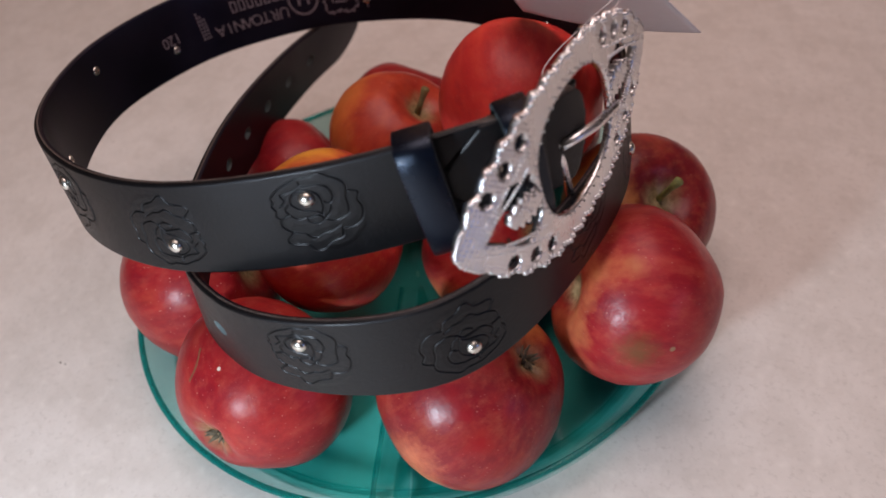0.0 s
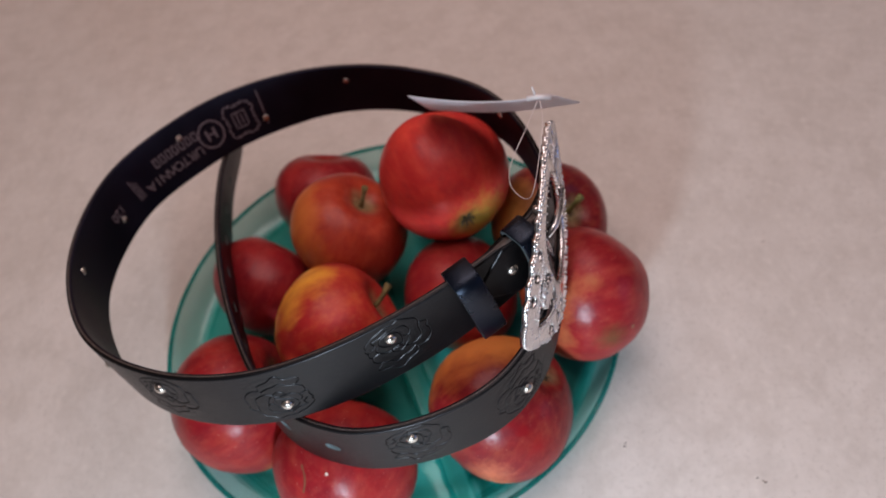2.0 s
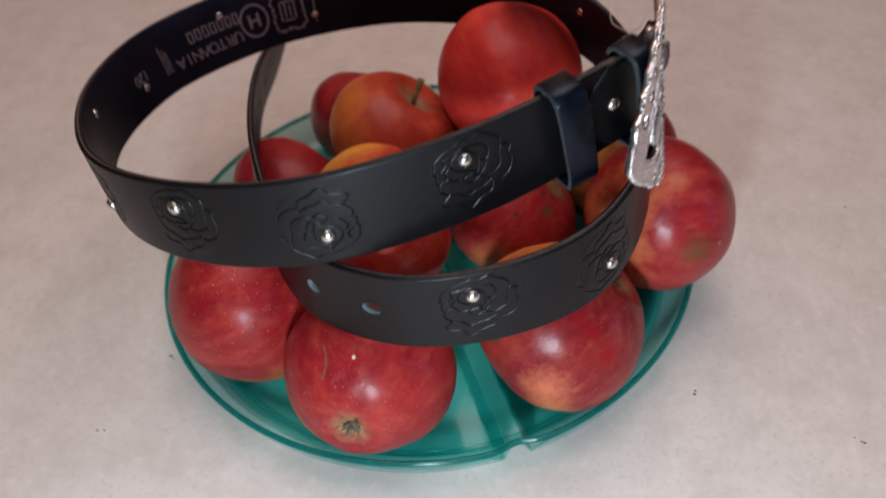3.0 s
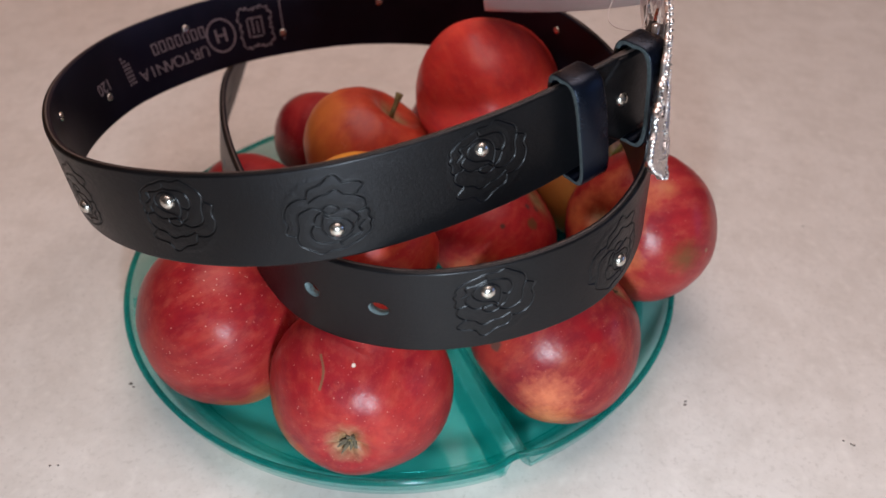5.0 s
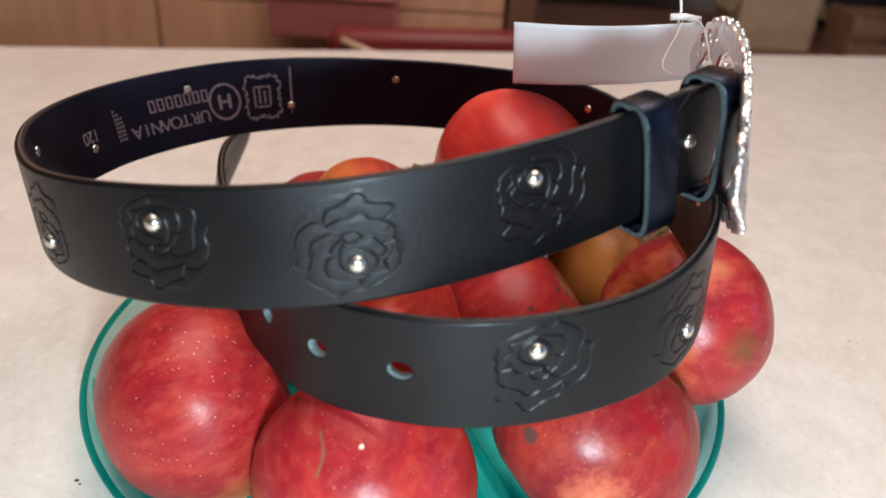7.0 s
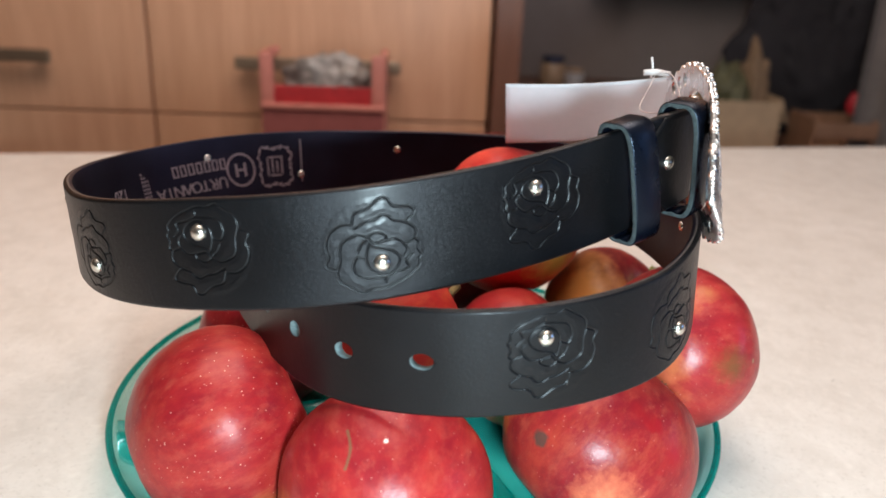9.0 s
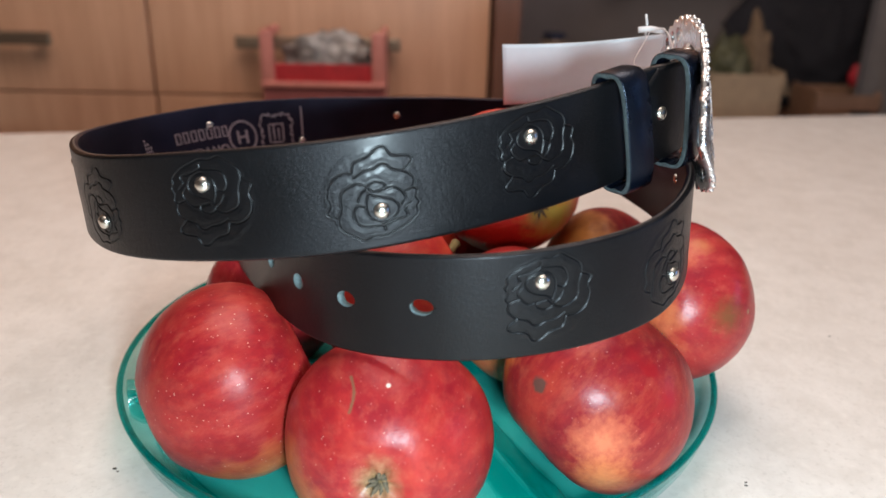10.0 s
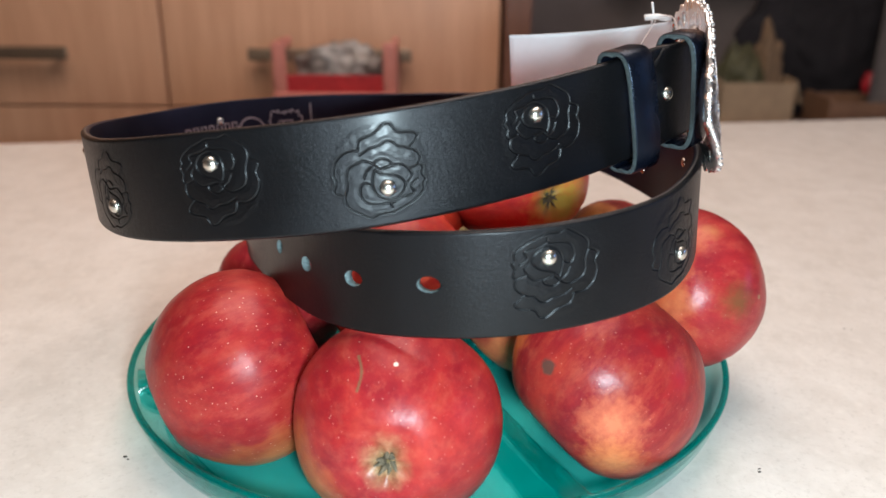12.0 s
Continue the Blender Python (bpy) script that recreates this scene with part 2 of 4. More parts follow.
DARKWOOD = mat_wood("dark_panel", (0.20, 0.095, 0.06), (0.13, 0.06, 0.04))
BROWNWOOD = mat_wood("brown_box_wood", (0.30, 0.17, 0.10), (0.20, 0.11, 0.065))
STEEL = mat_plain("brushed_handle", (0.27, 0.20, 0.14), 0.4, 0.7, 0.12, 140.0)
ROSE = mat_plain("dull_rose_plastic", (0.30, 0.095, 0.085), 0.45, 0, 0.12, 50.0)
PAPERBAG = mat_plain("brown_paper", (0.22, 0.145, 0.085), 0.85, 0, 0.2, 60.0, 0.3)
PINK = mat_plain("salmon_plastic", (0.55, 0.21, 0.165), 0.4, 0, 0.10, 50.0)
LINER = mat_plain("red_liner", (0.42, 0.025, 0.03), 0.5, 0, 0.2, 70.0)
FILM = mat_plain("crumpled_film", (0.24, 0.21, 0.19), 0.25, 0, 0.5, 55.0, 0.6)
CARTON = mat_plain("brown_cardboard", (0.44, 0.32, 0.20), 0.8, 0, 0.10, 40.0, 0.1)
BLACKCLOTH = mat_plain("black_cloth", (0.016, 0.014, 0.018), 0.85, 0, 0.3, 60.0, 0.3)
GREYWALL = mat_plain("grey_wall", (0.27, 0.235, 0.225), 0.8, 0, 0.08, 12.0, 0.05)
GREYCLOTH = mat_plain("grey_curtain", (0.15, 0.13, 0.12), 0.9, 0, 0.15, 30.0, 0.2)
WALLPAINT = mat_plain("brown_wall_paint", (0.17, 0.14, 0.115), 0.8, 0, 0.05, 8.0, 0.05)
FLOORING = mat_wood("floor_boards", (0.30, 0.19, 0.11), (0.20, 0.12, 0.07), (1, 0.06, 1), 22.0)
CEILING = mat_plain("ceiling_paint", (0.74, 0.70, 0.64), 0.85, 0, 0.03, 6.0)
GREEN = mat_plain("leafy_green", (0.10, 0.095, 0.045), 0.6, 0, 0.4, 80.0, 0.3)
BLUEISH = mat_plain("dark_blue_lid", (0.03, 0.04, 0.09), 0.4, 0, 0.15, 40.0)
TANCUP = mat_plain("tan_ceramic", (0.48, 0.34, 0.22), 0.4, 0, 0.1, 40.0)
REDPLASTIC = mat_plain("red_plastic", (0.40, 0.02, 0.03), 0.35, 0, 0.1, 40.0)
STEMWOOD = mat_plain("stem_wood", (0.16, 0.12, 0.04), 0.75, 0, 0.4, 300.0, 0.4)
STEMGREEN = mat_plain("green_stem", (0.22, 0.24, 0.07), 0.65, 0, 0.35, 300.0, 0.4)
CALYX = mat_plain("dry_calyx", (0.12, 0.095, 0.060), 0.9, 0, 0.5, 400.0, 0.6)
OXBLOOD = mat_plain("dark_red_leatherette", (0.17, 0.014, 0.014), 0.45, 0, 0.15, 40.0, 0.1)
PALEWOOD = mat_wood("pale_wood", (0.62, 0.44, 0.30), (0.50, 0.34, 0.22))
CRUMB = mat_plain("dark_crumb", (0.075, 0.06, 0.05), 0.8, 0, 0.4, 900.0)


# ---- building helpers ----
def mesh_object(name, data, material, parent=None, smooth=True):
    ob = new(name, data)
    data.materials.append(material)
    if smooth:
        data.polygons.foreach_set("use_smooth", [True] * len(data.polygons))
    if parent is not None:
        ob.parent = parent
    return ob


def part(name, bm, material, parent=None, label="", smooth=True):
    data = bpy.data.meshes.new(name)
    bm.normal_update()
    bm.to_mesh(data)
    bm.free()
    ob = mesh_object(name, data, material, parent, smooth)
    return tagged(ob, label) if label else ob


def thing(name, label, category, at=(0, 0, 0), group="", kind=""):
    ob = new(name)
    ob.empty_display_size = 0.02
    ob.location = at
    return tagged(ob, label, category, group, kind)


def box_into(bm, size, at=(0, 0, 0), bevel=0.0, spin=None, segments=2):
    made = bmesh.ops.create_cube(bm, size=1.0)["verts"]
    bmesh.ops.scale(bm, vec=size, verts=made)
    if bevel:
        edges = list({e for v in made for e in v.link_edges})
        made = [v for v in bmesh.ops.bevel(bm, geom=edges, offset=bevel, segments=segments, affect="EDGES", profile=0.5)["verts"]]
    m = Matrix.Translation(at) @ (spin or Matrix())
    bmesh.ops.transform(bm, matrix=m, verts=made)


def box(name, size, at, material, parent=None, bevel=0.002, label="", spin=None):
    bm = bmesh.new()
    box_into(bm, size, at, bevel, spin)
    return part(name, bm, material, parent, label, smooth=False)


def tube_into(bm, points, radius, sides=8, cap=True):
    pts = [Vector(p) for p in points]
    rad = radius if isinstance(radius, (list, tuple)) else [radius] * len(pts)
    rings, ref = [], None
    for i, p in enumerate(pts):
        t = (pts[min(i + 1, len(pts) - 1)] - pts[max(i - 1, 0)]).normalized()
        if ref is None:
            ref = t.orthogonal().normalized()
        ref = (ref - t * ref.dot(t)).normalized()
        b = t.cross(ref)
        rings.append([bm.verts.new(p + (ref * math.cos(a) + b * math.sin(a)) * rad[i]) for a in (math.tau * k / sides for k in range(sides))])
    for a, b in zip(rings, rings[1:]):
        for k in range(sides):
            bm.faces.new((a[k], a[(k + 1) % sides], b[(k + 1) % sides], b[k]))
    if cap:
        bm.faces.new(rings[0][::-1])
        bm.faces.new(rings[-1])


def lathe_into(bm, profile, steps=64):
    rings = []
    for r, z in profile:
        rings.append([bm.verts.new((r * math.cos(a), r * math.sin(a), z)) for a in (math.tau * k / steps for k in range(steps))] if r > 1e-7 else [bm.verts.new((0, 0, z))])
    for a, b in zip(rings, rings[1:]):
        for k in range(steps):
            q = [a[k % len(a)], a[(k + 1) % len(a)], b[(k + 1) % len(b)], b[k % len(b)]]
            q = [v for i, v in enumerate(q) if v not in q[:i]]
            if len(q) > 2:
                bm.faces.new(q)


def raw_mesh(name, verts, quads):
    data = bpy.data.meshes.new(name)
    verts, quads = np.asarray(verts, np.float32), np.asarray(quads, np.int32)
    data.vertices.add(len(verts))
    data.vertices.foreach_set("co", verts.ravel())
    data.loops.add(quads.size)
    data.loops.foreach_set("vertex_index", quads.ravel())
    data.polygons.add(len(quads))
    data.polygons.foreach_set("loop_start", np.arange(0, quads.size, 4, dtype=np.int32))
    data.update(calc_edges=True)
    data.validate()
    return data


CUT_WALLS = [0]


def cut_sheet(us, vs, inside, front, back):
    """A plate over the grid us x vs, kept where inside(u, v) < 0, with its cut edges pulled onto the outline; front and back give the two faces."""
    U, V = np.meshgrid(us, vs, indexing="ij")
    mid = inside((U[:-1, :-1] + U[1:, 1:]) / 2, (V[:-1, :-1] + V[1:, 1:]) / 2) < 0
    nu, nv = U.shape
    touched = np.zeros((nu, nv), int)
    for a in (0, 1):
        for b in (0, 1):
            touched[a:nu - 1 + a, b:nv - 1 + b] += mid
    rim = (touched > 0) & (touched < 4)
    rim[0, :], rim[-1, :], rim[:, 0], rim[:, -1] = False, False, False, False
    e = 1e-5
    for _ in range(3):
        d = inside(U, V)
        gu, gv = (inside(U + e, V) - d) / e, (inside(U, V + e) - d) / e
        g2 = np.maximum(gu * gu + gv * gv, 1e-3)
        U, V = np.where(rim, U - d * gu / g2, U), np.where(rim, V - d * gv / g2, V)
    verts = np.concatenate([front(U.ravel(), V.ravel()), back(U.ravel(), V.ravel())])
    idx = np.arange(nu * nv).reshape(nu, nv)
    n = nu * nv
    q = np.stack([idx[:-1, :-1], idx[1:, :-1], idx[1:, 1:], idx[:-1, 1:]], -1)[mid]
    quads = [q, q[:, ::-1] + n]
    pad = np.zeros((nu + 1, nv + 1), bool)
    pad[1:-1, 1:-1] = mid
    for (i0, j0, i1, j1, other) in ((0, 0, 0, 1, (-1, 0)), (1, 0, 1, 1, (1, 0)), (0, 0, 1, 0, (0, -1)), (0, 1, 1, 1, (0, 1))):
        near = pad[1 + other[0]:nu + other[0], 1 + other[1]:nv + other[1]]
        ii, jj = np.nonzero(mid & ~near)
        a, b = idx[ii + i0, jj + j0], idx[ii + i1, jj + j1]
        side = np.stack([a, b, b + n, a + n], -1)
        quads.append(side if (i0, j0, i1, j1) in ((0, 0, 0, 1), (1, 0, 1, 1)) and other == (-1, 0) or other == (0, 1) else side[:, ::-1])
    CUT_WALLS[0] = sum(len(k) for k in quads[2:])
    quads = np.concatenate(quads)
    used = np.unique(quads)
    remap = np.zeros(len(verts), int)
    remap[used] = np.arange(len(used))
    return verts[used], remap[quads]


# ---- the room ----
ROOM_X, ROOM_Y, FLOOR, ROOF = (-2.2, 1.9), (-2.0, 2.3), -0.75, 1.75
tagged(box("floor", (4.5, 4.7, 0.06), (-0.15, 0.15, FLOOR - 0.03), FLOORING, bevel=0), "brown wooden floor of the kitchen", "floor", kind="structure")
tagged(box("ceiling", (4.5, 4.7, 0.06), (-0.15, 0.15, ROOF + 0.03), CEILING, bevel=0), "plain pale painted kitchen ceiling", "ceiling", kind="structure")
tagged(box("wall_west", (0.1, 4.7, 2.5), (-2.25, 0.15, 0.5), WALLPAINT, bevel=0), "plain brown painted wall", "wall", kind="structure")
tagged(box("wall_east", (0.1, 4.7, 2.5), (1.95, 0.15, 0.5), WALLPAINT, bevel=0), "plain brown painted wall", "wall", kind="structure")
tagged(box("wall_south", (4.1, 0.1, 2.5), (-0.15, -2.05, 0.5), WALLPAINT, bevel=0), "plain brown painted wall", "wall", kind="structure")
tagged(box("wall_north", (4.1, 0.1, 2.5), (-0.15, 2.35, 0.5), GREYWALL, bevel=0), "dull grey wall of the dim recess", "wall", kind="structure")


def kitchen_cabinet(x):
    unit = thing("kitchen_cabinet", "tall kitchen cabinet with beech-effect fronts and bar handles", "cabinet", (x, 1.04, FLOOR), "row of kitchen cabinets")
    box("body", (0.594, 0.52, 2.06), (0, 0.285, 1.03), BEECH, unit, 0.001)
    bottom = 0.08
    for height in (0.262, 0.36, 0.36, 0.40, 0.59):
        front = box("drawer_front", (0.594, 0.019, height - 0.004), (0, 0.010, bottom + height / 2), BEECH, unit, 0.0015)
        bm = bmesh.new()
        zc = bottom + height - 0.262 if height == 0.36 else bottom + height - 0.1
        box_into(bm, (0.285, 0.010, 0.022), (0, -0.032, zc), 0.003)
        for side in (-0.12, 0.12):
            box_into(bm, (0.012, 0.030, 0.012), (side, -0.013, zc), 0.002)
        part("handle", bm, STEEL, front, "flat brushed metal bar handle", smooth=False)
        bottom += height
    return unit


first = kitchen_cabinet(-0.197)
for x in (-0.797, -1.397):
    copy_thing(first, pose(x, 1.04, FLOOR))
tagged(box("side_panel", (0.045, 0.56, 2.1), (0.129, 1.29, 0.30), DARKWOOD, bevel=0.002), "dark reddish-brown cabinet side panel", "panel", kind="structure")


def kitchen_table():
    table = thing("kitchen_table", "kitchen table with a mottled beige laminate top", "table", (0, 0, 0))
    turn = Matrix.Rotation(radians(10.05), 4, "Z")
    centre = Vector((0.03, 0.632, 0)) + turn @ Vector((0, -0.62, 0))
    bm = bmesh.new()
    box_into(bm, (2.3, 1.24, 0.036), (centre.x, centre.y, -0.018), 0.006, turn, 3)
    part("tabletop", bm, LAMINATE, table, smooth=False)
    for sx in (-1.02, 1.02):
        for sy in (-0.52, 0.52):
            at = centre + turn @ Vector((sx, sy, 0))
            box("leg", (0.06, 0.06, 0.714), (at.x, at.y, -0.393), BROWNWOOD, table, 0.004, spin=turn)
    return table


kitchen_table()


def chair(at):
    """A low chair tucked in at the table's far side."""
    ob = thing("chair", "low chair with a dark red padded back behind the table", "chair", (*at, FLOOR))
    bm = bmesh.new()
    box_into(bm, (0.30, 0.045, 0.36), (0, 0.17, 0.555), 0.02, None, 4)
    for v in bm.verts:
        if v.co.z > 0.6:
            v.co.z -= 0.30 * v.co.x ** 2 + 0.07 * max(0, -v.co.x)
    part("backrest", bm, OXBLOOD, ob, "dark red padded backrest")
    bm = bmesh.new()
    box_into(bm, (0.36, 0.36, 0.05), (0, 0, 0.40), 0.018, None, 3)
    part("seat", bm, OXBLOOD, ob)
    for sx in (-0.15, 0.15):
        for sy in (-0.15, 0.15):
            box("leg", (0.032, 0.032, 0.375), (sx, sy, 0.1875), BROWNWOOD, ob, 0.004)
        box("post", (0.024, 0.024, 0.16), (sx * 0.8, 0.17, 0.46), BROWNWOOD, ob, 0.004)
    bm = bmesh.new()
    tube_into(bm, [(-0.125, 0.15, 0.705), (-0.100, 0.130, 0.702), (-0.065, 0.118, 0.694), (-0.060, 0.15, 0.688)], 0.006, 8)
    part("side_rail", bm, PALEWOOD, ob, "pale wooden rail")
    return ob


chair((-0.02, 0.66))


# ---- things behind the table ----
def hanging_basket(at):
    ob = thing("hanging_basket", "salmon-pink plastic caddy with a red liner hung on a drawer handle", "basket", at)
    w, d, h, t = 0.196, 0.085, 0.15, 0.004
    for name, size, pos in (("back_panel", (w, t, 0.085), (0, d / 2, -0.030)), ("base", (w, d, t), (0, 0, -h / 2)),
                            ("front_panel", (w, t, 0.065), (0, -d / 2, -h / 2 + 0.032))):
        box(name, size, pos, ROSE if name == "front_panel" else PINK, ob, 0.0015)
    for s in (-1, 1):
        bm = bmesh.new()
        box_into(bm, (0.006, d, h), (s * w / 2, 0, 0), 0.002)
        box_into(bm, (0.022, 0.006, 0.086), (s * (w / 2 - 0.008), -d / 2, 0.032), 0.0025)
        part("side_panel", bm, PINK, ob, smooth=False)
        box("hook", (0.012, 0.03, 0.014), (s * 0.094, d / 2 + 0.010, h / 2 - 0.008), PINK, ob, 0.003)
    bm = bmesh.new()
    box_into(bm, (w + 0.008, 0.010, 0.010), (0, -d / 2 - 0.002, -0.010), 0.003)
    part("lip", bm, PINK, ob, smooth=False)
    bm = bmesh.new()
    box_into(bm, (w - 0.014, 0.003, 0.09), (0, -d / 2 + 0.006, -0.022), 0.001)
    box_into(bm, (w - 0.014, d - 0.012, 0.003), (0, 0, -0.03), 0.001)
    part("liner", bm, LINER, ob, "dark red liner", smooth=False)
    return ob


def crumpled_bag(name, label, at, size, material, seed, category="bag", rough=0.35):
    bm = bmesh.new()
    bmesh.ops.create_icosphere(bm, subdivisions=5, radius=1.0)
    for v in bm.verts:
        p = v.co.copy()
        k = 1 + rough * (noise.noise(p * 1.7 + Vector((seed, 0, 0))) + 0.55 * abs(noise.noise(p * 4.5 + Vector((0, seed, 0)))) + 0.25 * noise.noise(p * 11 + Vector((0, 0, seed))))
        v.co = Vector((p.x * size[0], p.y * size[1], max(-0.75, p.z) * size[2])) * k
    low = min(v.co.z for v in bm.verts)
    for v in bm.verts:
        v.co.z -= low
    ob = part(name, bm, material)
    ob.location = at
    return tagged(ob, label, category)


hanging_basket((-0.176, 0.955, 0.006))
crumpled_bag("plastic_bag", "crumpled translucent grey plastic bag in the caddy", (-0.176, 0.957, -0.022), (0.078, 0.028, 0.046), FILM, 3.1)


def low_bench():
    ob = thing("low_bench", "low dark wooden bench in the dim recess", "bench", (0.95, 1.62, FLOOR))
    box("seat_board", (1.55, 0.5, 0.03), (0, 0, 0.545), DARKWOOD, ob, 0.003)
    for s in (-0.7, 0.7):
        box("leg_panel", (0.03, 0.44, 0.53), (s, 0, 0.265), DARKWOOD, ob, 0.002)
    return ob


low_bench()
BENCH = FLOOR + 0.56


def cardboard_box(at, size):
    ob = thing("cardboard_box", "open brown cardboard box holding vegetables", "box", at)
    w, d, h = size
    for s in (-1, 1):
        box("side", (0.005, d, h), (s * w / 2, 0, h / 2), CARTON, ob, 0.001)
        box("end", (w - 0.006, 0.005, h), (0, s * (d / 2 - 0.003), h / 2), CARTON, ob, 0.001)
        box("flap", (0.004, d - 0.01, 0.06), (s * (w / 2 + 0.012), 0, h - 0.022), CARTON, ob, 0.001, spin=Matrix.Rotation(radians(-s * 20), 4, "Y"))
    box("bottom", (w - 0.006, d - 0.006, 0.005), (0, 0, 0.0035), CARTON, ob, 0.001)
    return ob


cardboard_box((0.748, 1.58, BENCH), (0.170, 0.17, 0.125))
crumpled_bag("leafy_vegetable", "leafy green vegetables heaped in the cardboard box", (0.725, 1.585, BENCH + 0.006), (0.050, 0.045, 0.085), GREEN, 7.7, "vegetables", 0.5)
crumpled_bag("paper_bag", "crumpled brown paper bag standing in the box", (0.795, 1.60, BENCH + 0.006), (0.034, 0.034, 0.115), PAPERBAG, 1.3, "bag", 0.4)
black_bag = crumpled_bag("black_bag", "large slack black cloth bag on the bench", (0.99, 1.74, BENCH), (0.19, 0.09, 0.24), BLACKCLOTH, 5.2, "bag", 0.25)
bag_strap = bmesh.new()
tube_into(bag_strap, [(-0.10, -0.02, 0.36), (-0.09, -0.06, 0.42), (0.0, -0.08, 0.45), (0.09, -0.06, 0.42), (0.10, -0.02, 0.36)], 0.010, 8)
part("carrying_strap", bag_strap, BLACKCLOTH, black_bag)


def wooden_crate(at):
    ob = thing("wooden_crate", "small open brown wooden crate on the bench", "crate", at)
    for z in (0.02, 0.075):
        box("slat", (0.15, 0.008, 0.035), (0, -0.07, z), BROWNWOOD, ob, 0.001)
        box("slat", (0.15, 0.008, 0.035), (0, 0.07, z), BROWNWOOD, ob, 0.001)
    for s in (-1, 1):
        box("end_board", (0.010, 0.132, 0.10), (s * 0.07, 0, 0.05), BROWNWOOD, ob, 0.001)
    box("base_board", (0.128, 0.13, 0.008), (0, 0, 0.006), BROWNWOOD, ob, 0.001)
    return ob


wooden_crate((0.965, 1.50, BENCH))


def wall_shelf(at, length):
    ob = thing("wall_shelf", "dark wooden shelf board with small kitchen odds", "shelf", at)
    box("board", (length, 0.24, 0.02), (0, 0, 0), DARKWOOD, ob, 0.002)
    for s in (-1, 1):
        box("bracket", (0.02, 0.2, 0.06), (s * (length / 2 - 0.08), 0.01, -0.04), DARKWOOD, ob, 0.002)
    return ob


wall_shelf((0.80, 2.18, 0.21), 0.62)
wall_shelf((0.42, 2.18, -0.145), 0.60)


def jar(at, radius, height, body_mat, lid_mat, label):
    ob = thing("storage_jar", label, "jar", at)
    bm = bmesh.new()
    lathe_into(bm, [(0, 0), (radius * 0.9, 0), (radius, 0.006), (radius, height * 0.75), (radius * 0.8, height * 0.82), (radius * 0.8, height * 0.84), (0, height * 0.84)], 24)
    part("jar_body", bm, body_mat, ob)
    bm = bmesh.new()
    lathe_into(bm, [(radius * 0.83, height * 0.80), (radius * 0.87, height * 0.84), (radius * 0.87, height), (radius * 0.8, height * 1.03), (0, height * 1.03)], 24)
    part("lid", bm, lid_mat, ob)
    return ob


jar((0.375, 2.13, -0.135), 0.04, 0.085, TANCUP, BLUEISH, "tan jar with a dark blue lid on the shelf")
jar((0.445, 2.13, -0.135), 0.03, 0.05, PAPER, TANCUP, "small white pot with a tan lid on the shelf")
crumpled_bag("red_pouch", "small shiny red plastic pouch on the crate", (1.005, 1.49, BENCH + 0.10), (0.018, 0.018, 0.03), REDPLASTIC, 2.2, "pouch", 0.2)


def curtain(x0, x1, y):
    us, zs = np.linspace(0, 1, 90), np.linspace(FLOOR + 0.01, ROOF - 0.02, 30)
    U, Z = np.meshgrid(us, zs, indexing="ij")
    X, Y = x0 + (x1 - x0) * U, y + 0.028 * np.sin(U * 42) + 0.008 * np.sin(U * 97 + Z * 2)
    idx = np.arange(U.size).reshape(U.shape)
    q = np.stack([idx[:-1, :-1], idx[1:, :-1], idx[1:, 1:], idx[:-1, 1:]], -1).reshape(-1, 4)
    ob = mesh_object("curtain", raw_mesh("curtain", np.stack([X, Y, Z], -1).reshape(-1, 3), q), GREYCLOTH)
    mod = ob.modifiers.new("thickness", "SOLIDIFY")
    mod.thickness = 0.003
    return tagged(ob, "hanging grey-brown cloth curtain beside the recess", "curtain")


curtain(0.985, 1.6, 1.44)


